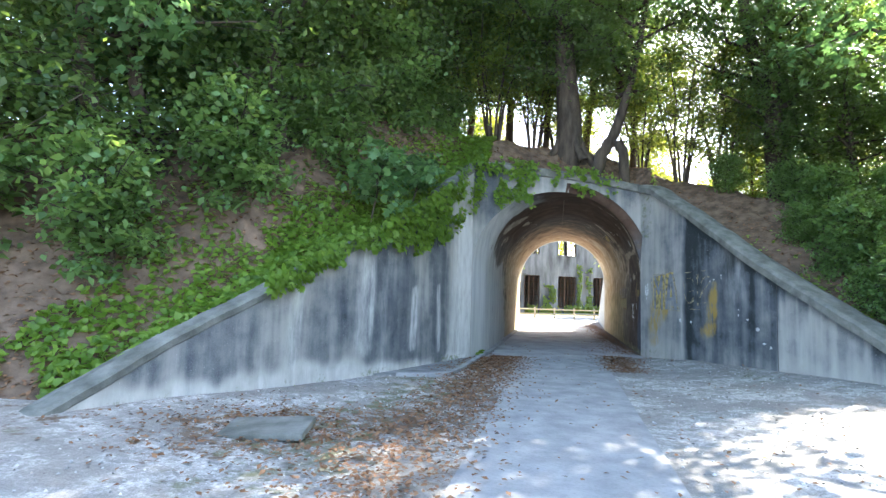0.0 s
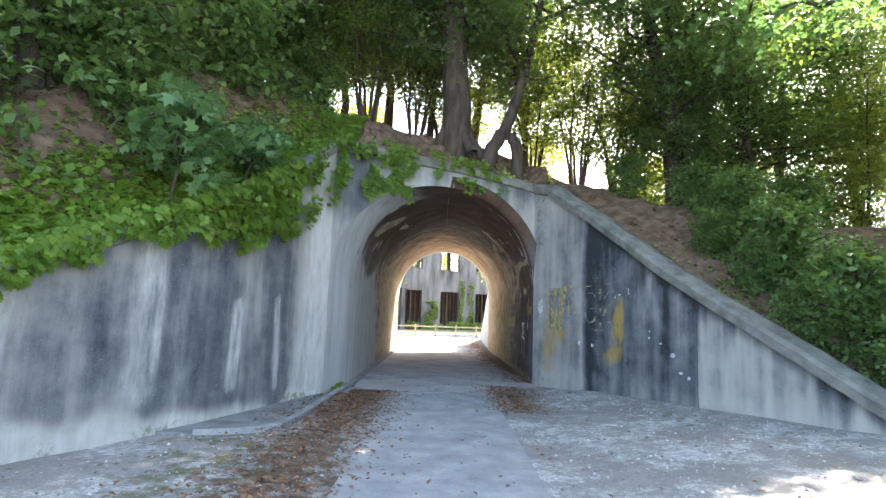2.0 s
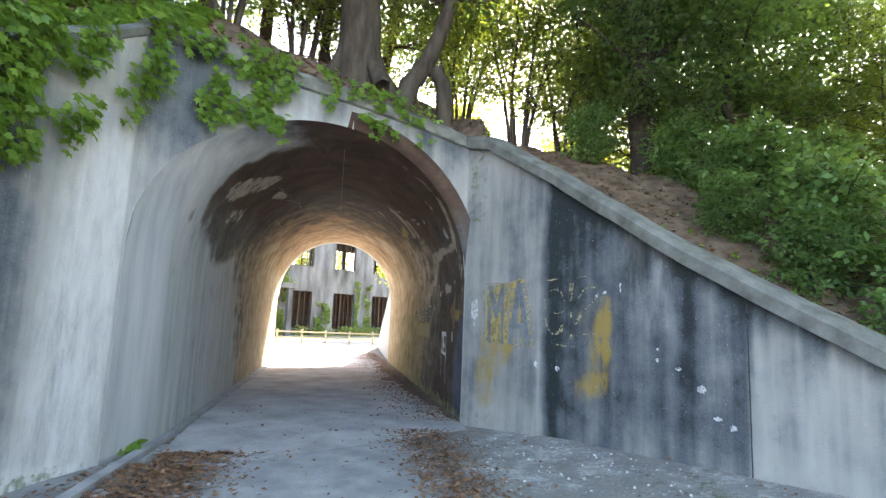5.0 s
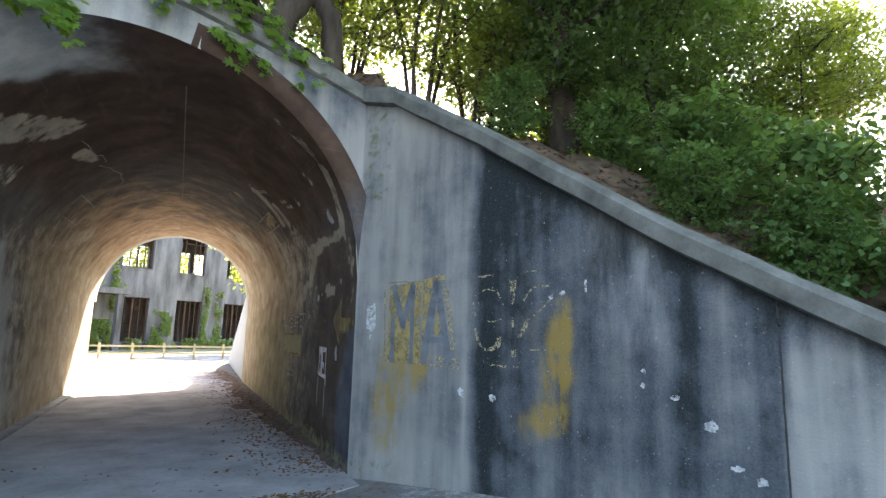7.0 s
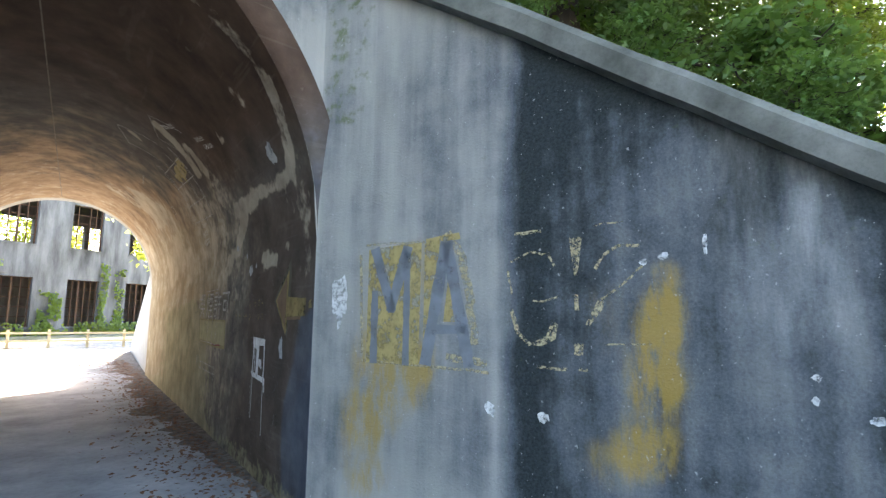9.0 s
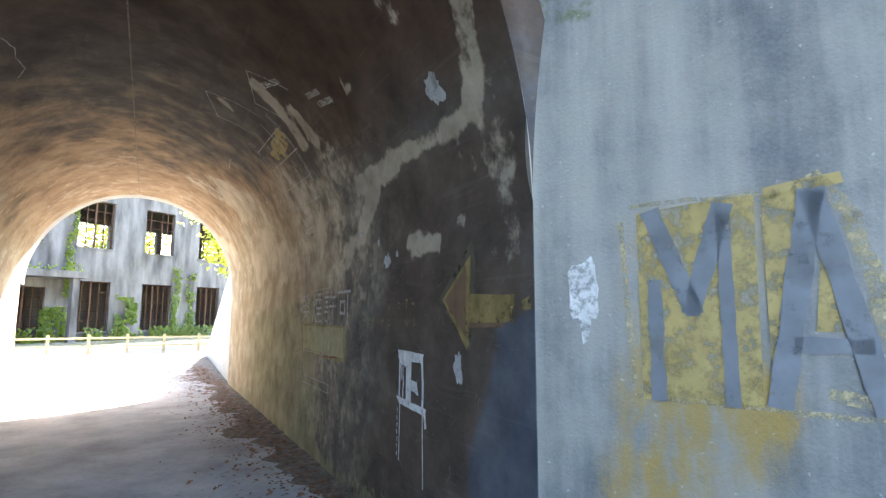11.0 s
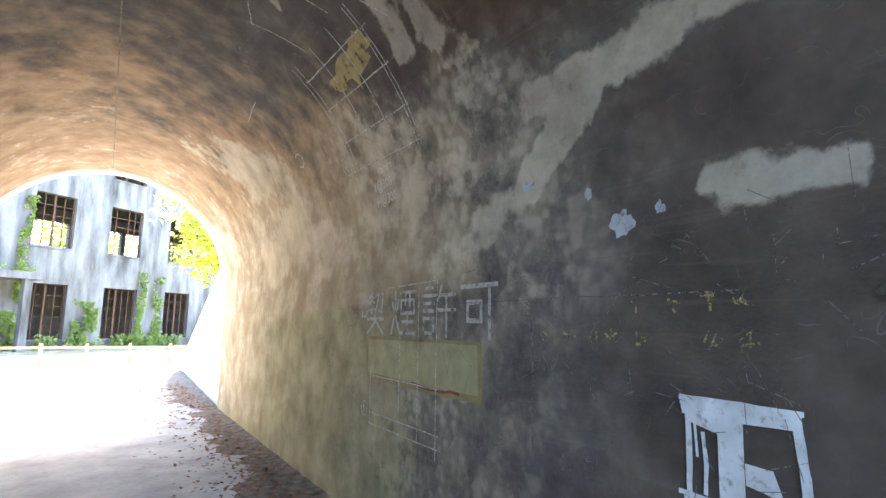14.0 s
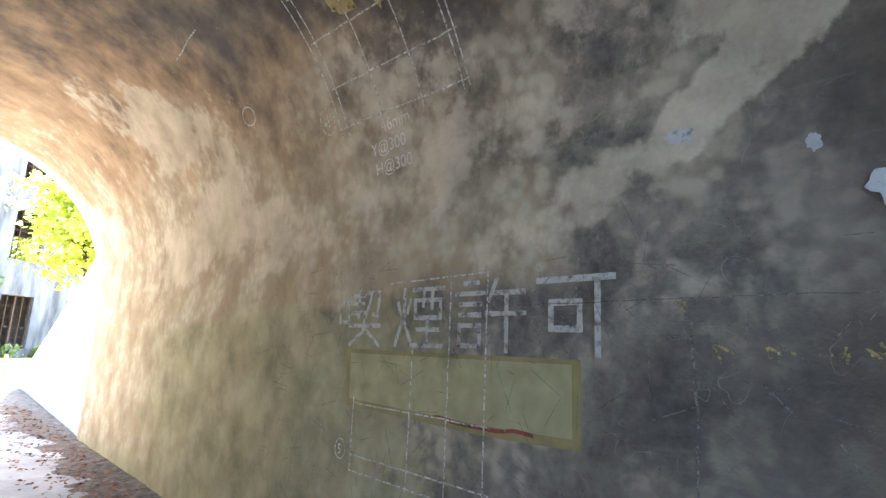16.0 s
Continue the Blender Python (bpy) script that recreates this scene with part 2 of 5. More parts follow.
M_WALL = concrete_stained()
M_TUNNEL = tunnel_plaster()
M_GROUND = gravel_ground()
M_PATH = plain("path_concrete", (0.23, 0.235, 0.24), (0.40, 0.40, 0.395), 2.6, 0.9, 0.4, 0.005)
M_FLOOR = plain("dusty_floor", (0.28, 0.275, 0.27), (0.52, 0.515, 0.505), 1.4, 0.92, 0.5, 0.006, 8.0)
M_COPING = plain("coping_concrete", (0.085, 0.09, 0.078), (0.22, 0.225, 0.205), 4.0, 0.9, 0.5, 0.006)
M_SOIL = plain("leafy_soil", (0.075, 0.052, 0.036), (0.24, 0.165, 0.115), 5.0, 0.95, 0.8, 0.02)
M_BARK = plain("bark", (0.035, 0.028, 0.022), (0.11, 0.09, 0.07), 7.0, 0.95, 0.9, 0.02, stretch=(1, 1, 0.25))
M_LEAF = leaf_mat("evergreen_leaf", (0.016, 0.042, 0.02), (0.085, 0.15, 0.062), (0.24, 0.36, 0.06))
# Backlit sunshine is put into this leaf colour, yellower than the evergreen.
M_LEAF_BACK = leaf_mat("sun_tinted_leaf", (0.05, 0.10, 0.015), (0.12, 0.19, 0.03), (0.55, 0.60, 0.06))
M_LEAF_BUSH = leaf_mat("bush_leaf", (0.036, 0.09, 0.036), (0.155, 0.275, 0.10), (0.28, 0.42, 0.075))
# Part of the same backlight is put into this leaf colour.
M_LEAF_MID = leaf_mat("backlight_tinted_leaf", (0.02, 0.05, 0.014), (0.09, 0.14, 0.035), (0.36, 0.44, 0.05))
M_LEAF_MAPLE = leaf_mat("maple_leaf_green", (0.06, 0.14, 0.055), (0.15, 0.275, 0.105), (0.15, 0.29, 0.08))
M_LEAF_IVY = leaf_mat("ivy_leaf", (0.06, 0.14, 0.018), (0.17, 0.28, 0.04), (0.34, 0.50, 0.06))
M_FACADE = plain("weathered_facade", (0.055, 0.053, 0.052), (0.25, 0.245, 0.245), 0.9, 0.9, 0.3, 0.01, 9.0, stretch=(1.6, 1.6, 0.35))
M_DARK = plain("dark_interior", (0.02, 0.02, 0.02), (0.05, 0.05, 0.045), 1.0)
M_RUST = plain("rusty_iron", (0.05, 0.03, 0.02), (0.14, 0.07, 0.04), 9.0, 0.85)
M_FENCE = plain("pale_wood", (0.42, 0.34, 0.20), (0.58, 0.48, 0.30), 8.0, 0.75)


# ---------------------------------------------------------------- mesh helpers
def mesh_from(name, verts, faces, material, masks=None, smooth=False):
    me = bpy.data.meshes.new(name)
    me.from_pydata(verts, [], faces)
    me.materials.append(material)
    for key, vals in (masks or {}).items():
        a = me.attributes.new(key, "FLOAT", "POINT")
        a.data.foreach_set("value", np.asarray(vals, dtype=np.float32))
    if smooth:
        me.polygons.foreach_set("use_smooth", [True] * len(me.polygons))
    me.update()
    return me


def part(name, bm, material, parent=None, label="", smooth=False):
    me = bpy.data.meshes.new(name)
    bm.to_mesh(me)
    bm.free()
    me.materials.append(material)
    if smooth:
        me.polygons.foreach_set("use_smooth", [True] * len(me.polygons))
    ob = new(name, me)
    if parent is not None:
        ob.parent = parent
    if label:
        ob["label"] = label
    return ob


def box_bm(x0, y0, z0, x1, y1, z1, bevel=0.0):
    bm = bmesh.new()
    bmesh.ops.create_cube(bm, size=1.0)
    for v in bm.verts:
        v.co = Vector((x0 + (v.co.x + 0.5) * (x1 - x0), y0 + (v.co.y + 0.5) * (y1 - y0), z0 + (v.co.z + 0.5) * (z1 - z0)))
    if bevel:
        bmesh.ops.bevel(bm, geom=bm.edges[:], offset=bevel, segments=2, affect="EDGES")
    return bm


def grid_faces(n, m, off=0, flip=False):
    out = []
    for i in range(n - 1):
        for j in range(m - 1):
            a, b, c, d = off + i * m + j, off + (i + 1) * m + j, off + (i + 1) * m + j + 1, off + i * m + j + 1
            out.append((a, d, c, b) if flip else (a, b, c, d))
    return out


def fbm(x, y, z=0.0, octaves=4):
    return noise.fractal(Vector((x, y, z)), 1.0, 2.0, octaves)


def smooth01(v):
    v = max(0.0, min(1.0, v))
    return v * v * (3 - 2 * v)


# ---------------------------------------------------------------- plan of the mouth
# front line: x, y, height of the wall's top under the coping
LINE = [(-5.3, -9.75, 0.0), (-5.2, -9.5, 0.10), (-4.8, -8.4, 0.72), (-4.4, -7.4, 1.2), (-4.0, -6.2, 1.78), (-3.2, -4.4, 2.65), (-2.75, -3.1, 3.4), (-2.45, -2.1, 4.05),
        (-2.2, -1.6, 4.42), (-1.6, -0.95, 4.58), (-1.2, -0.62, 4.56), (0.0, -0.12, 4.5), (0.9, 0.18, 4.40), (1.865, 0.53, 4.25), (2.12, 0.1, 4.12),
        (2.3, -0.3, 3.85), (2.68, -0.97, 3.38), (3.0, -1.6, 2.9), (3.4, -2.4, 2.3), (3.74, -3.1, 1.84), (4.25, -4.12, 1.2), (5.0, -5.6, 0.25), (5.15, -5.9, 0.08)]
LX, LY, LZ = [[p[i] for p in LINE] for i in range(3)]
X_LEFT, X_RIGHT = -2.2, 1.865
ZC = 2.15


def front_y(x):
    return float(np.interp(x, LX, LY))


def front_top(x):
    return float(np.interp(x, LX, LZ))


def ring(s):
    """The mouth's edge, s from 0 (left foot) to 1 (right foot): x, z."""
    return profile(s, -0.1675, 2.0325, 2.0)


def bore(s):
    """The bore's section: x, z."""
    return profile(s, -0.05, 1.92, 1.95)


def profile(s, cx, a, b):
    leg = ZC
    arc = math.pi * (a + b) / 2
    d = s * (2 * leg + arc)
    if d < leg:
        return cx - a, d
    if d > leg + arc:
        return cx + a, 2 * leg + arc - d
    t = math.pi * (1 - (d - leg) / arc)
    return cx + a * math.cos(t), ZC + b * math.sin(t)


def ground_z(x, y):
    z = 0.085 * max(0.0, min(x - 1.1, 4.5)) * smooth01((-y + 1) / 2) if x > 1.1 else 0.0
    z += 0.06 * max(0.0, -x - 2.6) * smooth01((-y - 5) / 4)
    if y < 9:
        z += 0.02 * fbm(x * 0.8, y * 0.8) * (0 if abs(x + 0.17) < 1.0 else 1)
    return z - 0.01


# ---------------------------------------------------------------- masks: stains with a shape of their own
def seg_dist(px, py, a, b):
    vx, vy = b[0] - a[0], b[1] - a[1]
    k = max(0.0, min(1.0, ((px - a[0]) * vx + (py - a[1]) * vy) / (vx * vx + vy * vy + 1e-9)))
    return math.hypot(px - a[0] - k * vx, py - a[1] - k * vy)


def blot(px, py, a, b, r, soft=0.5):
    """1 along the stroke a-b of half-width r, fading out over soft * r."""
    return smooth01(1 + (r - seg_dist(px, py, a, b)) / (soft * r + 1e-6)) if abs(px - a[0]) < 6 else 0.0


def steps(y, table):
    return float(np.interp(y, [t[0] for t in table], [t[1] for t in table]))


LEFT_DARK = [(-9.6, 0.6), (-8.2, 0.85), (-7.2, 0.8), (-6.2, 0.85), (-5.6, 0.8), (-5.0, 0.95), (-4.2, 1.0), (-3.6, 0.95), (-3.2, 1.0), (-2.62, 0.95), (-2.35, 0.2), (-1.5, 0.1)]
RIGHT_DARK = [(-6.0, 0.4), (-3.9, 0.45), (-3.75, 0.75), (-3.5, 0.5), (-3.11, 0.4), (-3.07, 1.0), (-2.5, 1.15), (-2.2, 0.95), (-1.95, 0.95), (-1.75, 1.25), (-1.3, 1.12), (-1.16, 1.45), (-0.94, 1.55), (-0.80, 0.64), (0.0, 0.5), (0.5, 0.5)]


OCHRE = [((0.05, 1.95), (0.05, 1.3), 0.08, 0.5), ((-0.25, 2.0), (-0.3, 1.25), 0.06, 0.6), ((0.02, 1.25), (0.08, 0.85), 0.10, 0.7), ((-0.33, 1.3), (-0.3, 1.0), 0.04, 0.8),
         ((-0.2, 1.2), (-0.1, 0.95), 0.07, 0.55), ((0.12, 0.85), (0.15, 0.45), 0.09, 0.5), ((-0.05, 0.5), (0.1, 0.4), 0.05, 0.45),
         ((-1.68, 1.82), (-1.66, 1.5), 0.04, 0.85), ((-1.66, 1.6), (-1.62, 1.2), 0.06, 0.85), ((-1.62, 1.2), (-1.56, 0.85), 0.07, 0.75), ((-1.58, 0.85), (-1.38, 0.76), 0.07, 0.65), ((-1.42, 1.6), (-1.5, 1.5), 0.1, 0.35)]


def wall_masks(x, y, z, top):
    """dark, ochre, pale, moss at a place on the front."""
    w = fbm(x * 1.3, y * 1.3, z * 0.5)
    w2 = fbm(x * 4, y * 4, z * 0.7 + 9)
    below = top - z
    ochre = pale = moss = 0.0
    if y > front_y(X_LEFT) - 0.01 and X_LEFT - 0.01 < x < X_RIGHT + 0.01:
        dark = 0.28 + 0.35 * w + 0.2 * w2 + 0.35 * smooth01(1 - below / 0.5)
        dark += 0.45 * smooth01((-x - 1.2) / 0.6) * smooth01((z - 3.0) / 0.5)
    elif x < 0:
        dark = 0.9 * steps(y + 0.12 * w, LEFT_DARK) + 0.35 * w + 0.25 * w2
        foot = 0.40 + 0.14 * fbm(y * 1.5, 3.0) - 0.2 * smooth01((y + 5.5) / 2)
        dark -= 0.75 * smooth01((foot - z) / 0.25)
        pale = 0.55 * blot(y, z, (-3.86, 0.4), (-3.8, 1.5), 0.05, 2) + 0.5 * blot(y, z, (-2.9, 0.3), (-2.95, 1.6), 0.04, 2) + 0.4 * blot(y, z, (-5.15, 0.5), (-5.1, 2.2), 0.1, 2)
        pale += 0.4 * blot(y, z, (-6.6, 0.4), (-6.5, 1.5), 0.08, 2) + 0.6 * blot(y, z, (-2.05, 0.2), (-1.8, 2.9), 0.25, 1.6)
        run = smooth01((noise.noise(Vector((y * 3.1, 2.0, z * 0.12))) - 0.05) / 0.35) + 0.6 * smooth01((noise.noise(Vector((y * 8.5, 7.0, z * 0.2))) - 0.12) / 0.3)
        pale += 0.45 * run * (0.55 + 0.5 * noise.noise(Vector((y * 1.5, z * 1.2, 5.0)))) * (y < -2.1)
        pale += 0.4 * smooth01((foot - 0.05 - z) / 0.2)
        moss = 0.5 * smooth01((0.22 - z) / 0.15) * (0.5 + w)
    else:
        dark = steps(y + 0.05 * w + 0.03 * noise.noise(Vector((z * 1.7, 3.0, 1.0))), RIGHT_DARK) + 0.3 * w + 0.2 * w2
        dark -= 0.3 * smooth01((0.7 + 0.2 * w - z) / 0.5)
        dark += 0.4 * smooth01(1 - below / 0.25) * (y < -1.0)
        drip = smooth01((noise.noise(Vector((y * 5.5, 11.0, 0.3))) + 0.15) / 0.45)
        dark += 0.6 * drip * smooth01(1 - below / (0.7 + 0.7 * noise.noise(Vector((y * 9.0, 4.0, 2.0))))) * (y < -0.75)
        dark += 0.35 * (noise.noise(Vector((y * 7.0, 1.0, z * 0.35))) + 0.3 * noise.noise(Vector((y * 16.0, 6.0, z * 0.8)))) * (y < -0.7)
        pale = 0.2 * blot(y, z, (-2.05, 2.6), (-2.15, 1.7), 0.12, 2.5) + 0.12 * smooth01((noise.noise(Vector((y * 4.5, 3.0, z * 0.3))) - 0.1) / 0.4)
        for a, b, r, v in OCHRE:
            ochre += 0.72 * v * blot(y, z, a, b, r, 2.2)
        moss = 0.35 * blot(y, z, (0.35, 3.2), (0.3, 4.2), 0.15) + 0.4 * smooth01((0.35 - z) / 0.2) * (0.4 + w)
    return dark, ochre, pale, moss


def build_front(name, xs, bottom, label):
    """One stretch of the front wall: dense face, top, ends and back."""
    cols, verts, keys = [], [], {"dark": [], "ochre": [], "pale": [], "moss": []}
    m = 56
    for x in xs:
        y, top, low = front_y(x), front_top(x), bottom(x)
        for j in range(m):
            z = low + (top - low) * j / (m - 1)
            verts.append((x, y, z))
            for k, v in zip(keys, wall_masks(x, y, z, top)):
                keys[k].append(v)
    n = len(xs)
    faces = grid_faces(n, m)
    off = len(verts)
    for x in xs:
        y, top, low = front_y(x), front_top(x), bottom(x)
        e = 0.05
        tx, ty = 2 * e, front_y(x + e) - front_y(x - e)
        ln = math.hypot(tx, ty)
        bx, by = x - ty / ln * 0.38, y + tx / ln * 0.38
        if low > 0:
            bx, by, low = x, y + 0.38, min(low + 0.22 + 0.8 * smooth01((x - 1.0) / 0.6), top - 0.05)
        verts += [(bx, by, top), (bx, by, low)]
        for k in keys:
            keys[k] += [0.3, 0.3]
    for i in range(n - 1):
        a, b = off + 2 * i, off + 2 * i + 2
        faces += [(a, b, b + 1, a + 1)[::-1], (i * m + m - 1, (i + 1) * m + m - 1, b, a), (i * m, a + 1, b + 1, (i + 1) * m)]
    faces += [(m - 1, off, off + 1, 0), ((n - 1) * m, off + 2 * n - 1, off + 2 * n - 2, (n - 1) * m + m - 1)]
    me = mesh_from(name, verts, faces, M_WALL, keys, smooth=False)
    ob = new(name, me)
    return tagged(ob, label, "wall", kind="structure")


def spaced(x0, x1, step):
    """x values whose places on the front line lie about step apart."""
    fine = np.linspace(x0, x1, 1500)
    ys = np.interp(fine, LX, LY)
    s = np.concatenate([[0], np.cumsum(np.hypot(np.diff(fine), np.diff(ys)))])
    return [float(v) for v in np.interp(np.linspace(0, s[-1], int(s[-1] / step) + 2), s, fine)]


def ring_z(x):
    return ZC + 2.0 * math.sqrt(max(0.0, 1 - ((x + 0.1675) / 2.0325) ** 2))


build_front("wall_left", spaced(-5.3, X_LEFT, 0.05), lambda x: -0.3, "curved concrete retaining wall streaked with dark algae")
build_front("wall_front", spaced(X_LEFT, X_RIGHT, 0.05), ring_z, "weathered concrete portal wall above the tunnel arch")
build_front("wall_right", spaced(X_RIGHT, 5.15, 0.05), lambda x: -0.3, "sloping concrete wing wall with faded painted letters")


def coping(name, x0, x1, label, proud=0.06, tall=0.2):
    """A thick rounded kerb along the wall's top."""
    xs = spaced(x0, x1, 0.12)
    sec = [(-0.005, -0.02), (-proud, 0.0), (-proud - 0.01, tall * 0.7), (-proud + 0.03, tall), (0.2, tall + 0.03), (0.42, tall - 0.02), (0.42, -0.02)]
    verts = []
    for i, x in enumerate(xs):
        y, top = front_y(x), front_top(x)
        a, b = xs[max(0, i - 1)], xs[min(len(xs) - 1, i + 1)]
        tx, ty = b - a, front_y(b) - front_y(a)
        ln = math.hypot(tx, ty)
        wob = 0.012 * fbm(x * 3, y * 3, 5)
        for d, h in sec:
            verts.append((x - ty / ln * (d + wob), y + tx / ln * (d + wob), top + h + wob))
    faces = grid_faces(len(xs), len(sec))
    k = len(sec)
    faces += [tuple(range(k)), tuple(range(len(verts) - 1, len(verts) - 1 - k, -1))]
    return tagged(new(name, mesh_from(name, verts, faces, M_COPING)), label, "coping", kind="structure")


coping("trim_left", -5.28, X_LEFT - 0.01, "rounded concrete coping on the curved wall", 0.025, 0.12)
coping("trim_front", X_LEFT, X_RIGHT, "concrete coping ledge over the arch", 0.05, 0.2)
coping("trim_right", X_RIGHT + 0.01, 5.13, "sloping concrete coping on the wing wall", 0.09, 0.2)

# ---------------------------------------------------------------- the bore
Y_EXIT = 11.4


def bore_point(s, y):
    """A place on the bore's surface; at the mouth it flares to the ring, more on the side of the curved wall."""
    rx, rz = ring(s)
    bx, bz = bore(s)
    y0 = front_y(max(X_LEFT, min(X_RIGHT, rx)))
    side = smooth01((s - 0.35) / 0.4)
    length = 1.0 * (1 - side) + 0.22 * side
    k = smooth01((y - y0) / length) ** 0.7
    x, z = rx + (bx - rx) * k, rz + (bz - rz) * k
    w = 0.004 * fbm(y * 1.2, s * 8, 2.0) * smooth01((y - y0 - 0.5) / 1.0)
    x *= 1 + w
    if z > ZC:
        z = ZC + (z - ZC) * (1 + w)
    return x, z


LEG = ZC / (2 * ZC + math.pi * 1.935)


def wall_s(z):
    """s on the right-hand leg at height z."""
    return 1 - z / (2 * ZC + math.pi * 1.935)


def tunnel_masks(s, y, z, x):
    w = fbm(x * 0.9, y * 0.9, z * 0.9, 5)
    arc = s * 10.38                        # metres round the section
    h = min(arc, 10.38 - arc)              # metres up the wall
    right = s > 0.5
    # Browner towards the exit: plaster tone with warm bounce light painted in.
    deep = smooth01((y - 1.6) / 6.0)
    brown = -0.15 + 1.0 * deep + 0.12 * smooth01((h - 2.4) / 1.6) + 0.3 * w
    brown -= 0.3 * smooth01((2.0 - h) / 0.5) * (1 - deep)
    brown += 0.42 * smooth01((y - 1.8) / 1.8) * smooth01((3.2 - h) / 0.6)
    brown += 0.35 * smooth01((y - 8.5) / 2.0) - 0.35 * smooth01((h - 3.2) / 0.9) * smooth01((10.5 - y) / 4.0)
    y0 = front_y(max(X_LEFT, min(X_RIGHT, x)))
    side = smooth01((s - 0.3) / 0.4)
    reach = 0.9 * (1 - side) - 0.05 * side
    grey = 0.95 * smooth01((reach + 0.25 * w - (y - y0)) / (0.5 - 0.3 * side))
    bare = moss = 0.0
    if right:
        for a, b, r, v in RIGHT_BARE:
            bare += v * blot(y, h, a, b, r, 0.8)
        bare += 0.55 * smooth01(0.45 + 1.3 * fbm(y * 0.8, h * 1.4, 11)) * smooth01((y - 3.0) / 2.6) * smooth01((h - 1.75 - 0.15 * w) / 0.25) * smooth01((4.2 - h) / 1.2)
        bare += 0.3 * smooth01((y - 8.0) / 2.5)
        low = smooth01((1.78 + 0.12 * w - h) / 0.14) * smooth01((10.5 - y) / 3.5)
        brown -= 0.5 * low
        bare -= 0.4 * low
        moss = 0.95 * low * smooth01((y - 3.3) / 1.7)
        grey += 0.75 * smooth01((1.05 + 0.2 * w + 0.12 * (1.5 - h) - y) / 0.15) * smooth01((1.62 - h) / 0.1)
        grey += 0.35 * smooth01((0.85 + 0.3 * w - y) / 0.2) * smooth01((2.2 - h) / 0.3)
        moss += 0.6 * smooth01((0.26 + 0.1 * w - h) / 0.14)
    else:
        grey += 0.7 * smooth01((1.9 - h) / 0.5) * smooth01((5.0 + w - y) / 2.5)
        for a, b, r, v in LEFT_BARE:
            bare += v * blot(y, h, a, b, r, 0.8)
        bare += 0.3 * smooth01((y - 5) / 4)
        moss = 0.4 * smooth01((0.25 - h) / 0.15)
    haze = 0.06 + 0.95 * smooth01((y - 1.9) / 1.6) * smooth01((h - 1.6 - 0.2 * w) / 0.4) * smooth01((3.5 + w - h) / 0.8) + 0.6 * smooth01((y - 2.1) / 1.8) * smooth01((1.95 - h) / 0.3)
    soot = 0.95 * smooth01((h - 2.75 + 0.3 * w) / 0.7) * smooth01((5.2 + 0.6 * w - y) / 3.0)
    if right:
        film = smooth01((3.3 + 0.6 * w + 0.3 * (1.6 - h) - y) / 1.1) * smooth01((2.9 - h) / 0.4) * (1 - min(1.0, grey))
        soot = max(soot, 0.5 * film)
    pale = 0.0
    if not right:
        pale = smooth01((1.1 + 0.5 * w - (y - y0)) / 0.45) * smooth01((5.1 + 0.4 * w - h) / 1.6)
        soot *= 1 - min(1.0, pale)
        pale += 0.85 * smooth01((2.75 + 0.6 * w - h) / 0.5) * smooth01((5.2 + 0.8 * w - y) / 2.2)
    return brown, min(grey, 1.0), min(bare, 0.95), moss, haze, pale, soot


# flaked strokes on the vault: from, to (metres in, metres up the wall), half-width, strength
RIGHT_BARE = [((0.95, 2.80), (1.31, 2.72), 0.05, 0.8), ((1.31, 2.72), (2.16, 2.75), 0.045, 0.85), ((2.1, 2.75), (2.87, 2.70), 0.075, 0.9), ((2.55, 2.62), (2.95, 2.35), 0.08, 0.9),
              ((2.95, 2.3), (3.4, 2.2), 0.07, 0.7), ((3.3, 2.15), (3.9, 1.95), 0.08, 0.6), ((1.97, 2.10), (1.56, 2.06), 0.06, 0.85), ((1.36, 2.12), (1.20, 2.15), 0.02, 0.75),
              ((0.78, 2.85), (0.80, 2.4), 0.12, 0.34), ((1.05, 2.6), (0.8, 2.45), 0.13, 0.30), ((0.75, 2.2), (0.7, 1.9), 0.05, 0.3), ((4.2, 2.5), (3.5, 2.55), 0.12, 0.5), ((3.4, 3.3), (3.2, 2.9), 0.16, 0.42), ((4.6, 3.0), (4.0, 2.8), 0.14, 0.42),
              ((3.66, 4.05), (3.76, 3.40), 0.085, 0.95), ((3.48, 3.65), (3.43, 3.32), 0.07, 0.9), ((0.66, 3.4), (0.95, 2.75), 0.07, 0.65), ((0.62, 4.2), (0.66, 3.4), 0.06, 0.6),
              ((8.4, 4.1), (7.6, 3.6), 0.3, 0.5), ((7.6, 3.5), (7.0, 2.9), 0.35, 0.5), ((9.1, 2.4), (6.0, 2.3), 0.2, 0.4), ((4.9, 2.62), (4.3, 2.4), 0.2, 0.4), ((2.25, 3.4), (2.35, 3.45), 0.03, 0.8),
              ((4.6, 4.2), (4.55, 4.3), 0.04, 0.8), ((1.3, 3.5), (1.35, 3.6), 0.05, 0.7)]
LEFT_BARE = [((0.6, 3.3), (1.6, 3.9), 0.16, 0.7), ((1.2, 3.0), (1.8, 3.2), 0.1, 0.6), ((2.5, 3.9), (3.0, 4.0), 0.08, 0.7), ((6.0, 3.0), (6.8, 3.3), 0.15, 0.6), ((5.0, 2.2), (6.5, 2.4), 0.2, 0.45)]


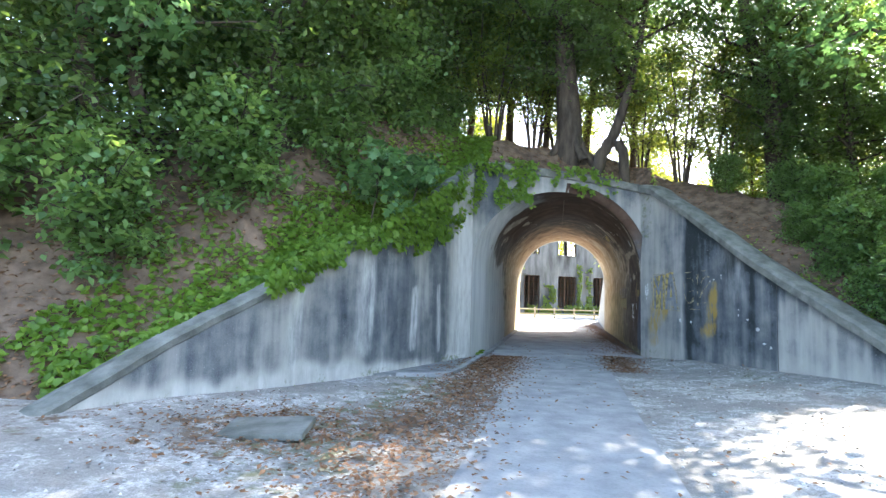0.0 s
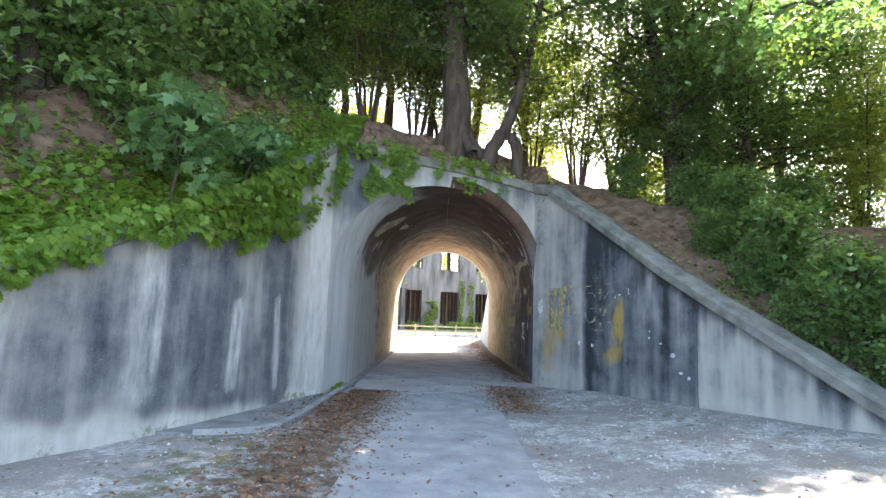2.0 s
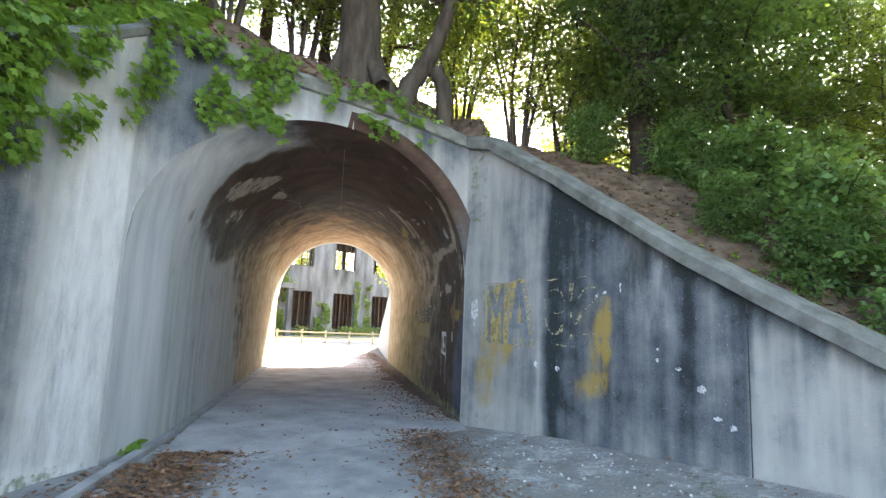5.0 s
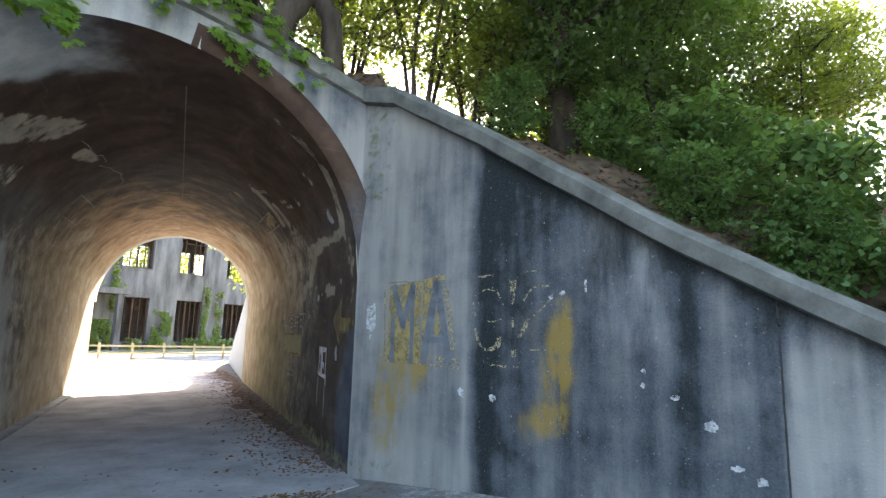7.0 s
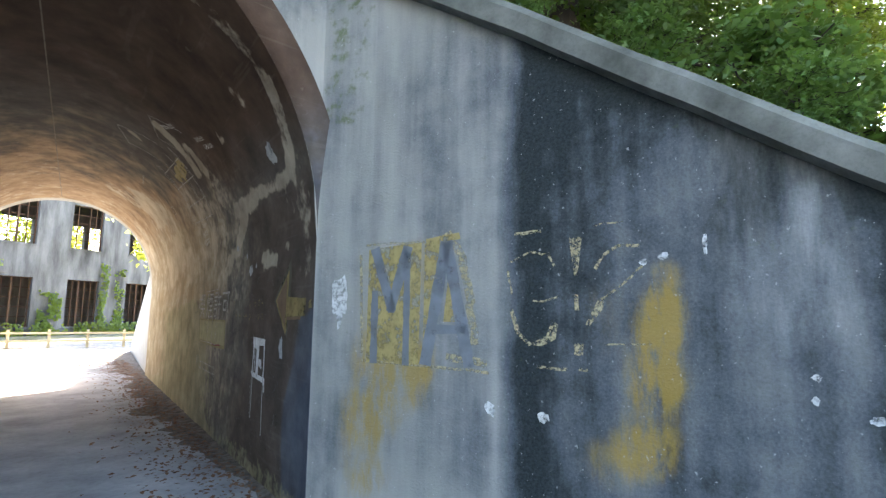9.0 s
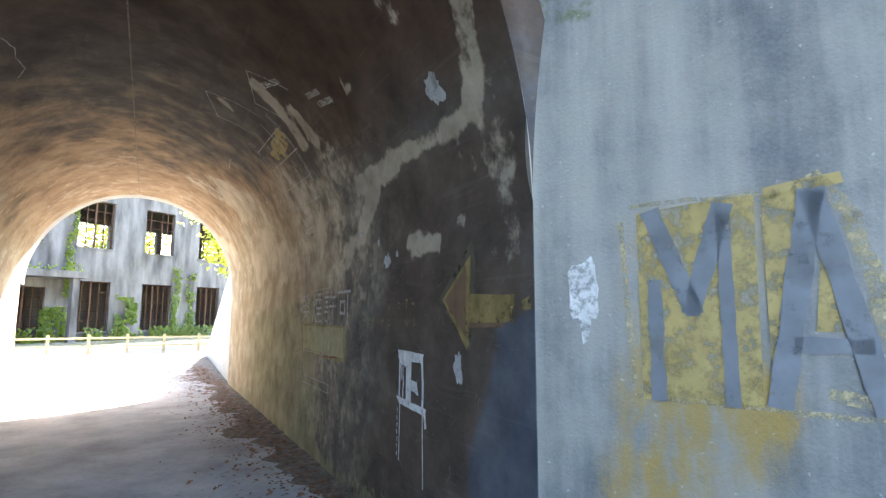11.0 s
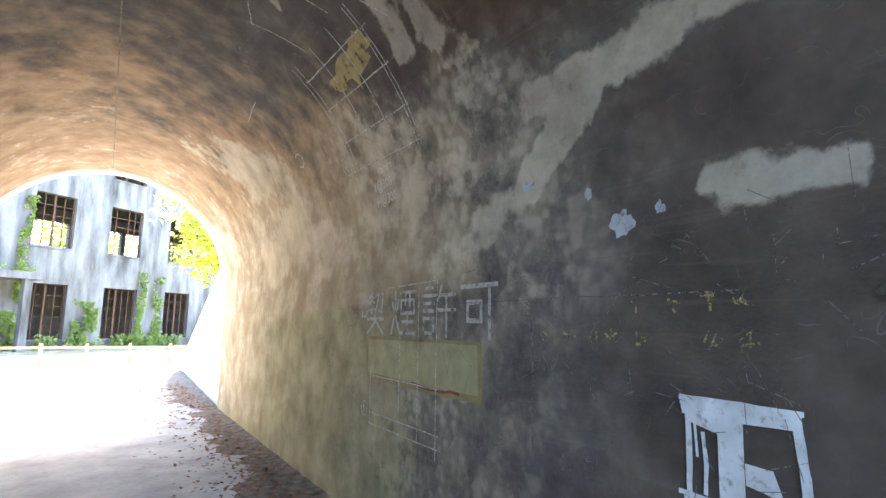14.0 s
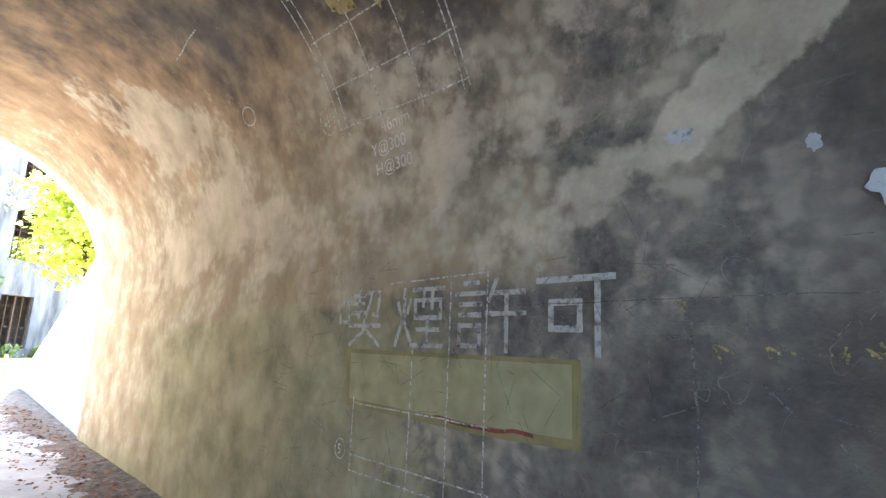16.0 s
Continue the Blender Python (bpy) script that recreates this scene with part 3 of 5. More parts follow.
def build_bore():
    ny, ns = 190, 150
    ts = [i / (ny - 1) for i in range(ny)]
    verts, keys = [], {"brown": [], "grey": [], "bare": [], "moss": [], "haze": [], "pale": [], "soot": []}
    for i in range(ns):
        s = i / (ns - 1)
        rx, _ = ring(s)
        y0 = front_y(max(X_LEFT, min(X_RIGHT, rx)))
        for t in ts:
            y = y0 + (Y_EXIT - y0) * t ** 1.35
            x, z = bore_point(s, y)
            verts.append((x, y, z - 0.05 if s in (0.0, 1.0) else z))
            for q, v in zip(keys, tunnel_masks(s, y, z, x)):
                keys[q].append(v)
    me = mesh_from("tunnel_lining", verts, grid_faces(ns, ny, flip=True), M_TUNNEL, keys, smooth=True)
    ob = new("tunnel_lining", me)
    so = ob.modifiers.new("thick", "SOLIDIFY")
    so.thickness, so.offset = 0.25, -1.0
    return tagged(ob, "sooty plastered tunnel vault with flaked pale patches", "tunnel", kind="structure")


build_bore()

# ---------------------------------------------------------------- exit side
EXIT_R = [(1.90, Y_EXIT, 4.2), (1.93, 11.8, 2.95), (2.3, 21.3, 0.1)]
EXIT_L = [(-2.0, Y_EXIT, 4.2), (-2.3, 11.9, 3.4), (-4.6, 16.0, 0.6)]


def slab_wall(name, line, thick, side, label):
    verts, faces = [], []
    pts = []
    for (x0, y0, z0), (x1, y1, z1) in zip(line, line[1:]):
        for k in range(10):
            f = k / 10
            pts.append((x0 + (x1 - x0) * f, y0 + (y1 - y0) * f, z0 + (z1 - z0) * f))
    pts.append(line[-1])
    keys = {"dark": [], "ochre": [], "pale": [], "moss": []}
    for x, y, z in pts:
        verts += [(x, y, -0.3), (x, y, z), (x + side * thick, y, z), (x + side * thick, y, -0.3)]
        for k, v in (("dark", 0.0), ("ochre", 0.0), ("pale", 0.4), ("moss", 0.1)):
            keys[k] += [v] * 4
    n = len(pts)
    for i in range(n - 1):
        for j in range(4):
            f = (4 * i + j, 4 * i + (j + 1) % 4, 4 * i + 4 + (j + 1) % 4, 4 * i + 4 + j)
            faces.append(f if side < 0 else f[::-1])
    faces += [(0, 1, 2, 3), (4 * n - 1, 4 * n - 2, 4 * n - 3, 4 * n - 4)]
    return tagged(new(name, mesh_from(name, verts, faces, M_WALL, keys)), label, "wall", kind="structure")


slab_wall("wall_exit_right", EXIT_R, 0.35, 1, "sunlit concrete wing wall beyond the tunnel")
slab_wall("wall_exit_left", EXIT_L, 0.35, -1, "concrete wing wall beyond the tunnel")


def exit_portal():
    verts, faces, n = [], [], 40
    keys = {"dark": [], "ochre": [], "pale": [], "moss": []}
    for i in range(n + 1):
        s = LEG + (1 - 2 * LEG) * i / n
        x, z = bore(s)
        x = max(-1.96, min(1.86, x))
        verts += [(x, Y_EXIT, z), (x, Y_EXIT, 4.6), (x, Y_EXIT + 0.35, 4.6), (x, Y_EXIT + 0.35, z)]
    for i in range(n):
        for j in range(4):
            faces.append((4 * i + j, 4 * i + (j + 1) % 4, 4 * i + 4 + (j + 1) % 4, 4 * i + 4 + j))
    for k in keys:
        keys[k] = [0.1] * len(verts)
    tagged(new("wall_exit", mesh_from("wall_exit", verts, faces, M_WALL, keys)), "concrete portal wall at the far end", "wall", kind="structure")


exit_portal()


# ---------------------------------------------------------------- ground, path, embankment
def graded(a, b, fine, far):
    """Coordinates dense between a and b, growing outward to +-far."""
    mid = list(np.arange(a, b + fine / 2, fine))
    lo, hi, st = [], [], fine
    x = a
    while x > -far:
        st *= 1.35
        x -= st
        lo.append(x)
    st, x = fine, b
    while x < far:
        st *= 1.35
        x += st
        hi.append(x)
    return lo[::-1] + mid + hi


def build_ground():
    xs, ys = graded(-7, 7, 0.12, 900), graded(-16, 2, 0.12, 900)
    verts, litter, moss = [], [], []
    for x in xs:
        for y in ys:
            verts.append((float(x), float(y), ground_z(x, y)))
            w = fbm(x * 0.7, y * 0.7, 4)
            a = 0.62 * math.exp(-((x + 1.6) / 0.7) ** 2) * smooth01((y + 12) / 5) + 0.4 * blot(x, y, (-2.4, -8.2), (-3.6, -9.4), 0.5, 1.0)
            a += 0.35 * math.exp(-((x - 1.1) / 0.35) ** 2) * smooth01((y + 4) / 2)
            if x < -4.8:
                a += 0.25
            litter.append(a + 0.15 * w)
            g = 0.6 * math.exp(-((x + 2.4) / 0.8) ** 2) * smooth01((-y - 3) / 2) + 0.4 * smooth01((x - 2.2) / 1.5) * smooth01((y + 6) / 2)
            if y > 20:
                g += 0.9 * smooth01((y - 24.5 - 0.2 * x) / 1.0)
            moss.append(g + 0.2 * w)
    me = mesh_from("ground", verts, grid_faces(len(xs), len(ys)), M_GROUND, {"litter": litter, "moss": moss}, smooth=True)
    tagged(new("ground", me), "pale sandy ground with leaf litter and moss", "ground", kind="structure")


build_ground()


def slab(name, outline, z, thick, material, label, cat="path"):
    verts, n = [], len(outline)
    verts = [(x, y, z) for x, y in outline] + [(x, y, z - thick) for x, y in outline]
    faces = [tuple(range(n)), tuple(range(2 * n - 1, n - 1, -1))] + [(i, i + n, (i + 1) % n + n, (i + 1) % n) for i in range(n)]
    return tagged(new(name, mesh_from(name, verts, faces, material)), label, cat, kind="structure")


slab("path", [(-1.04, -1.62), (-1.02, -17.0), (0.66, -17.0), (0.84, -0.5), (0.3, -0.85)], 0.014, 0.12, M_PATH, "worn concrete footpath leading into the tunnel")
slab("tunnel_floor", [(-1.75, -1.62), (-1.04, -1.60), (0.3, -0.83), (0.86, -0.45), (1.86, 0.1), (1.9, 12.5), (-1.95, 12.5), (-1.85, 0.3)], 0.018, 0.12, M_FLOOR, "dusty concrete floor of the tunnel")


def embankment():
    xs = sorted(set(spaced(-5.3, 5.15, 0.3) + graded(-5.4, 5.2, 0.45, 60)))
    ext = [(-70, -15, 0.2), (-20, -13.5, 0.1), (-9, -11.5, 0.05)]
    exr = [(7, -7.2, 0.1), (12, -8.5, 0.15), (20, -9.5, 0.2), (70, -11, 0.2)]
    ax = [p[0] for p in ext] + LX + [p[0] for p in exr]
    ay = [p[1] for p in ext] + LY + [p[1] for p in exr]
    az = [p[2] for p in ext] + LZ + [p[2] for p in exr]
    bx, by, bz = [-70, -4.6, -2.3, -1.97, 1.87, 2.3, 2.75, 3.2, 70], [22, 16.0, 12.2, 11.6, 11.6, 12.2, 16, 21.3, 30], [0, 0.5, 3.3, 4.3, 4.3, 2.9, 1.7, 0.0, 0]
    verts, m = [], 44
    for x in xs:
        y0, z0 = float(np.interp(x, ax, ay)) + 0.3, float(np.interp(x, ax, az))
        y1, z1 = float(np.interp(x, bx, by)), float(np.interp(x, bx, bz))
        inside = -5.3 < x < 5.15
        for j in range(m):
            f = (j / (m - 1)) ** 1.6
            y = y0 + (y1 - y0) * f
            a = z0 + (0.05 if inside else -0.2) + (0.95 if abs(x) < 2.3 else 0.72 if x < 0 else 0.52) * min(y - y0, 1.2 if abs(x) < 2.3 else 5.0) + 0.25 * max(0, min(y - y0 - 1.2, 6))
            b = z1 + 0.1 + 0.7 * (y1 - y)
            z = min(a, b, 5.75 - 0.42 * max(0.0, min(x - 0.6, 6.0)))
            z += 0.12 * fbm(x * 0.6, y * 0.6, 3) * smooth01((y - y0) / 1.0)
            verts.append((x, y, z))
    me = mesh_from("embankment", verts, grid_faces(len(xs), m), M_SOIL, smooth=True)
    tagged(new("embankment", me), "earth bank covered in brown fallen leaves", "ground", kind="structure")
    return xs, m, verts


embankment()


# ---------------------------------------------------------------- plants
def leaf_mesh(name, pts, size, material, rng, shape="oval", droop=0.5, normals=None):
    """Many single leaves at pts; each is a small folded blade of its own."""
    n = len(pts)
    pts = np.asarray(pts, dtype=np.float64)
    if normals is None:
        nrm = rng.normal(size=(n, 3))
        nrm[:, 2] = np.abs(nrm[:, 2]) + 0.6
    else:
        nrm = np.asarray(normals) + rng.normal(size=(n, 3)) * 0.38
    nrm /= np.linalg.norm(nrm, axis=1)[:, None]
    d = rng.normal(size=(n, 3))
    d[:, 2] -= droop
    d -= nrm * (d * nrm).sum(1)[:, None]
    d /= np.linalg.norm(d, axis=1)[:, None] + 1e-9
    s = np.cross(nrm, d)
    ln = size * rng.uniform(0.6, 1.25, n)[:, None]
    if shape == "oval":
        tmpl = [(0, 0, 0), (0.42, 0.30, 0.06), (1, 0, -0.06), (0.42, -0.30, 0.06)]
        quads = [(0, 1, 2, 3)]
    elif shape == "maple":  # five pointed lobes
        half = [(0.02, 0.20, 0.0), (0.22, 0.52, -0.03), (0.36, 0.24, 0.03), (0.76, 0.44, -0.05), (0.70, 0.15, 0.03)]
        tmpl = [(0, 0, 0), (0.36, 0, 0.04), (1.05, 0, -0.1)] + half + [(a, -b, c) for a, b, c in half]
        quads = [(0, 3, 4, 5), (1, 5, 6, 7), (0, 5, 7, 1), (1, 7, 2, 12), (1, 12, 10, 0), (1, 12, 11, 10), (0, 10, 9, 8)]
    else:  # lobed
        tmpl = [(0, 0, 0), (0.1, 0.42, 0.04), (0.5, 0.34, 0.05), (1, 0, -0.08), (0.5, -0.34, 0.05), (0.1, -0.42, 0.04)]
        quads = [(0, 1, 2, 3), (0, 3, 4, 5)]
    k = len(tmpl)
    v = np.zeros((n, k, 3))
    for i, (a, b, c) in enumerate(tmpl):
        v[:, i] = pts + ln * (a * d + b * s + c * nrm)
    me = bpy.data.meshes.new(name)
    q = np.array(quads)
    loops = (q[None] + (np.arange(n) * k)[:, None, None]).reshape(-1)
    nf = n * len(quads)
    me.vertices.add(n * k)
    me.vertices.foreach_set("co", v.reshape(-1))
    me.loops.add(len(loops))
    me.loops.foreach_set("vertex_index", loops.astype(np.int32))
    me.polygons.add(nf)
    me.polygons.foreach_set("loop_start", (np.arange(nf) * 4).astype(np.int32))
    me.polygons.foreach_set("loop_total", np.full(nf, 4, dtype=np.int32))
    me.update(calc_edges=True)
    me.validate()
    me.materials.append(material)
    return me


def tube(verts, faces, line, r0, r1, sides=6):
    """A tapered limb along the points of line."""
    off = len(verts)
    n = len(line)
    for i, p in enumerate(line):
        a, b = Vector(line[max(0, i - 1)]), Vector(line[min(n - 1, i + 1)])
        t = (b - a).normalized()
        u = t.orthogonal().normalized()
        w = t.cross(u)
        r = r0 + (r1 - r0) * i / (n - 1)
        for k in range(sides):
            an = 2 * math.pi * k / sides
            verts.append(tuple(Vector(p) + u * (r * math.cos(an)) + w * (r * math.sin(an))))
    for i in range(n - 1):
        for k in range(sides):
            a, b = off + i * sides + k, off + i * sides + (k + 1) % sides
            faces.append((a, b, b + sides, a + sides))


def bend(rng, a, b, n, wob):
    a, b = np.array(a, float), np.array(b, float)
    out = [a + (b - a) * i / (n - 1) for i in range(n)]
    for i in range(1, n):
        out[i] = out[i] + rng.normal(size=3) * wob * (1 if i < n - 1 else 0.4)
    return [tuple(p) for p in out]


def make_tree(seed, height, clear, spread, leaves, size, material, lean=(0, 0), radius=0.12, limbs=16, shape="oval", clump=0.34, twigs=7, droop=0.5, stems=None):
    """A tree at the origin: trunk with limbs, and a crown of single leaves in clumps along the twigs."""
    rng = np.random.default_rng(seed)
    verts, faces, spots = [], [], []
    top = (lean[0], lean[1], height * 0.93)
    trunk = bend(rng, (0, 0, -0.4), top, 8, height * 0.006)
    if stems is None:
        tube(verts, faces, trunk, radius * 1.15, radius * 0.22, 9)
        for k in range(5 if radius > 0.1 else 0):       # root flare
            an = k * 1.257 + rng.normal() * 0.3
            c, q = math.cos(an) * radius, math.sin(an) * radius
            tube(verts, faces, [(c * 2.1, q * 2.1, -0.35), (c * 1.15, q * 1.15, 0.12), (c * 0.62, q * 0.62, 0.75)], radius * 0.42, radius * 0.2, 6)
    else:
        for line, r0, r1 in stems:
            soft = []
            for a, b in zip(line, line[1:]):
                soft += bend(rng, a, b, 4, 0.02)[:3]
            tube(verts, faces, soft + [line[-1]], r0, r1, 8)
    for i in range(limbs):
        f = clear + (1 - clear) * (i + rng.random()) / limbs
        base = np.array(trunk[0]) + (np.array(top) - np.array(trunk[0])) * f
        an = i * 2.399 + rng.normal() * 0.5
        g = math.sin(math.pi * min(1, 0.18 + 0.8 * (f - clear) / (1 - clear))) ** 0.6
        ln = spread * g * rng.uniform(0.65, 1.15)
        tip = base + np.array([math.cos(an) * ln, math.sin(an) * ln, ln * rng.uniform(0.0, 0.55)])
        limb = bend(rng, base, tip, 5, ln * 0.05)
        tube(verts, faces, limb, radius * (0.42 - 0.25 * f), 0.012, 5)
        for k in range(twigs):
            h = 0.25 + 0.75 * rng.random()
            c = np.array(base) + (tip - np.array(base)) * h
            off = rng.normal(size=3) * np.array([1, 1, 0.6]) * spread * 0.22
            tube(verts, faces, bend(rng, c, c + off, 3, 0.03), 0.012, 0.004, 3)
            spots.append((c + off, ln))
            spots.append((c + off * 0.5, ln))
    per = max(1, leaves // len(spots))
    pts = []
    for c, ln in spots:
        m = int(per * rng.uniform(0.3, 1.7))
        pts.append(c + rng.normal(size=(m, 3)) * np.array([clump, clump, clump * 0.55]))
    pts = np.concatenate(pts)
    tree = new("tree")
    t = new("trunk", mesh_from("trunk", verts, faces, M_BARK, smooth=True))
    t.parent = tree
    c = new("crown", leaf_mesh("crown", pts, size, material, rng, shape, droop))
    c.parent = tree
    return tree


def bank_z(x, y):
    hit, p, _, _, _, _ = scene.ray_cast(DEPS, (x, y, 30), (0, 0, -1))
    return p.z if hit else 0.0


bpy.context.view_layer.update()
DEPS = bpy.context.evaluated_depsgraph_get()
spots_hill = [(0.05, 1.1, 0, 1.0), (-3.4, 1.0, 1, 0.95), (-3.6, 2.6, 1, 0.9), (-1.5, 3.6, 2, 1.0), (5.35, 1.2, 0, 0.8),
              (2.2, 4.8, 1, 1.0), (-4.8, 3.0, 0, 1.0), (-6.5, 1.2, 1, 1.0), (6.9, 2.8, 2, 1.0), (-8.8, 2.5, 2, 1.0), (0.5, 5.4, 2, 1.05),
              (-0.7, 2.9, 1, 0.85), (-3.2, 5.0, 2, 1.0), (10.8, 2.5, 1, 1.0), (-5.2, 0.6, 2, 0.9)]
spots_multi = [(-2.1, 1.3, 0.9), (3.2, 2.0, 0.8), (4.3, 2.2, 0.85), (-4.6, 1.2, 0.9), (2.2, 2.8, 0.75), (-1.0, 2.2, 0.8), (-0.3, 3.4, 0.75)]
# measured heights first, so that crowns do not stop the plumb line
SPOT = {}
for x, y, *_ in spots_hill:
    SPOT[(x, y)] = bank_z(x, y)
spots_left = [(-5.6, -4.6, 0.95), (-7.6, -6.9, 1.0), (-5.2, -1.8, 0.95), (-8.4, -3.4, 1.1), (-10.6, -7.6, 1.15)]
spots_dark = [(7.1, 0.7, 0.72), (8.7, 2.9, 0.85), (6.6, 2.9, 0.7)]
spots_right = [(8.8, -5.4, 0.8), (11.0, -4.0, 1.0), (9.2, -8.6, 1.0), (7.3, -6.3, 0.55)]
spots_back = [(-6, 7.5, 0.75), (-3.2, 7.8, 0.64), (0.4, 8.0, 0.6), (3.2, 7.6, 0.64), (6.4, 6.4, 0.7), (9.2, 6.5, 0.8)]
spots_thin = [(5.6, 3.8, 0.8), (-4.6, 4.8, 0.8), (11.5, 0.6, 0.9), (9.3, 0.6, 0.85), (10.7, 0.2, 0.8), (8.3, -0.8, 0.6)]
spots_tall = [(8.6, -2.6, 1.0), (9.6, -5.8, 0.95), (6.2, 2.0, 0.85)]
spots_bush = [(-4.6, -4.2, 0.8), (-5.4, -6.0, 0.85), (-6.4, -7.6, 0.8), (-4.4, -1.9, 1.0), (-6.0, -3.0, 1.1), (-7.4, -5.2, 1.1), (-8.8, -8.4, 1.1), (-3.4, 0.3, 0.8), (-5.6, 0.4, 1.1), (-7.8, -1.4, 1.2), (-10.2, -5.6, 1.2), (-9.5, -10.2, 0.9), (-11.5, -9.0, 1.2),
              (5.35, -1.3, 0.62), (5.6, -2.6, 0.62), (5.8, -3.9, 0.62), (5.1, 0.0, 0.5), (6.6, -1.2, 0.55), (4.85, -2.7, 0.36), (5.05, -3.6, 0.4), (4.75, -1.7, 0.34), (5.35, -4.7, 0.42), (7.2, -5.4, 1.0), (8.4, -7.0, 1.0), (8.0, -3.6, 0.8), (9.6, -5.2, 1.2), (3.9, 0.6, 0.4), (10.8, -8.0, 1.1)]
for x, y, _ in spots_left + spots_dark + spots_right + spots_back + spots_bush + spots_thin + spots_multi + spots_tall + [(0.7, 1.0, 0)] + [(-7.0, -6.3, 0)]:
    SPOT[(x, y)] = bank_z(x, y)
bank_z0 = bank_z(7.2, -4.0)
HILL = [make_tree(11, 9.5, 0.30, 2.8, 24000, 0.125, M_LEAF, (0.3, -0.2), 0.33, 24),
        make_tree(12, 8.6, 0.31, 2.3, 17000, 0.125, M_LEAF, (-0.4, 0.2), 0.12, 22),
        make_tree(13, 9.0, 0.29, 2.5, 18000, 0.125, M_LEAF, (1.2, -0.6), 0.14, 22)]
FORKED = make_tree(14, 8.0, 0.30, 2.2, 15000, 0.125, M_LEAF, (2.0, 0.4), 0.2, 20,
                   stems=[([(0, 0, -0.4), (0.22, 0, 0.42), (0.5, 0.02, 0.85), (0.85, 0.05, 1.9), (1.25, 0.15, 3.6), (1.9, 0.4, 7.2)], 0.20, 0.06),
                          ([(0.42, 0.02, 0.78), (0.66, -0.02, 0.72), (0.80, -0.02, 0.36), (0.84, 0, -0.5)], 0.13, 0.14)])
MULTI = make_tree(15, 5.4, 0.28, 1.8, 8000, 0.115, M_LEAF_MID, (0.2, 0.0), 0.05, 20, clump=0.3,
                  stems=[([(0.12 * math.cos(a), 0.12 * math.sin(a), -0.3), (0.35 * math.cos(a) + 0.05, 0.35 * math.sin(a), 1.3), (0.75 * math.cos(a * 1.1), 0.75 * math.sin(a * 1.1), 3.0), (1.0 * math.cos(a + 0.3), 1.0 * math.sin(a + 0.3), 4.9)], 0.055, 0.012) for a in (0.2, 1.3, 2.2, 3.3, 4.4, 5.4)])
TALL = make_tree(33, 13.5, 0.60, 4.3, 16000, 0.19, M_LEAF_MAPLE, (-4.2, -1.6), 0.24, 26, 'lobed', 0.5)
LEFT = make_tree(21, 8.5, 0.14, 2.7, 26000, 0.14, M_LEAF, (0.6, -0.5), 0.17, 30, clump=0.42)
RIGHT = make_tree(22, 7.5, 0.10, 2.3, 23000, 0.14, M_LEAF_BUSH, (-0.5, -0.4), 0.15, 30, clump=0.40)
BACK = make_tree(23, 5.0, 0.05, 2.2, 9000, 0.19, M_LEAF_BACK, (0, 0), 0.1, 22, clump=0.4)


BUSH = make_tree(25, 2.3, 0.05, 1.2, 4600, 0.17, M_LEAF_BUSH, (0.2, -0.3), 0.04, 24, clump=0.19)
THIN = make_tree(29, 6.2, 0.06, 1.7, 10000, 0.11, M_LEAF_MID, (0.3, 0.2), 0.06, 26, clump=0.3)
MAPLE = make_tree(26, 7.0, 0.30, 2.2, 6500, 0.2, M_LEAF_MAPLE, (1.2, -0.3), 0.13, 22, 'maple', 0.38)


def plant(proto, spots, label, group):
    rng = random.Random(5)
    first = True
    for x, y, k in spots:
        m = pose(x, y, SPOT[(x, y)], 0, 0, rng.uniform(-25, 25) if proto == TALL else rng.uniform(0, 360))
        ob = proto if first else copy_thing(proto, m)
        if first:
            proto.matrix_basis = m
            first = False
        ob.scale = (k, k, k)
        tagged(ob, label, "tree", group)


for i in range(3):
    plant(HILL[i], [(x, y, k) for x, y, t, k in spots_hill if t == i], "tall evergreen tree with a bare lower trunk on the bank", "trees on the bank")
plant(LEFT, spots_left, "dense dark evergreen tree leafy down to the bank", "leafy trees beside the curved wall")
for x, y, k in spots_dark:
    ob = copy_thing(LEFT, pose(x, y, SPOT[(x, y)], 0, 0, 80 * x))
    ob.scale = (k, k, k)
    tagged(ob, "dense dark evergreen tree behind the wing wall", "tree", "leafy trees beside the wing wall")
plant(RIGHT, spots_right, "glossy dark green tree leaning over the wing wall", "leafy trees beside the wing wall")
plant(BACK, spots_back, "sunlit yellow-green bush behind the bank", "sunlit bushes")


plant(THIN, spots_thin, 'slender backlit tree with thin yellowish leaves', 'thin trees on the crest')
plant(BUSH, spots_bush, 'low dark green evergreen bush on the bank', 'bushes on the bank')
plant(MAPLE, [(-7.0, -6.3, 0.95)], 'pale green maple tree with broad hanging leaves', '')
plant(MULTI, spots_multi, 'cluster of thin leaning stems with sparse leaves', 'stems on the crest')
plant(TALL, spots_tall, 'tall tree spreading its crown high over the path', 'tall trees over the path')
FORKED.matrix_basis = pose(0.7, 1.0, SPOT[(0.7, 1.0)] - 0.05)
tagged(FORKED, 'dark leaning evergreen tree with a forked bent trunk', 'tree')
OVER = make_tree(28, 8.0, 0.5, 3.0, 4500, 0.17, M_LEAF_MAPLE, (-3.2, -2.2), 0.14, 20, 'maple', 0.4)
OVER.matrix_basis = pose(7.2, -4.0, bank_z0)
tagged(OVER, 'leaning tree with pale leaves overhanging the path', 'tree')


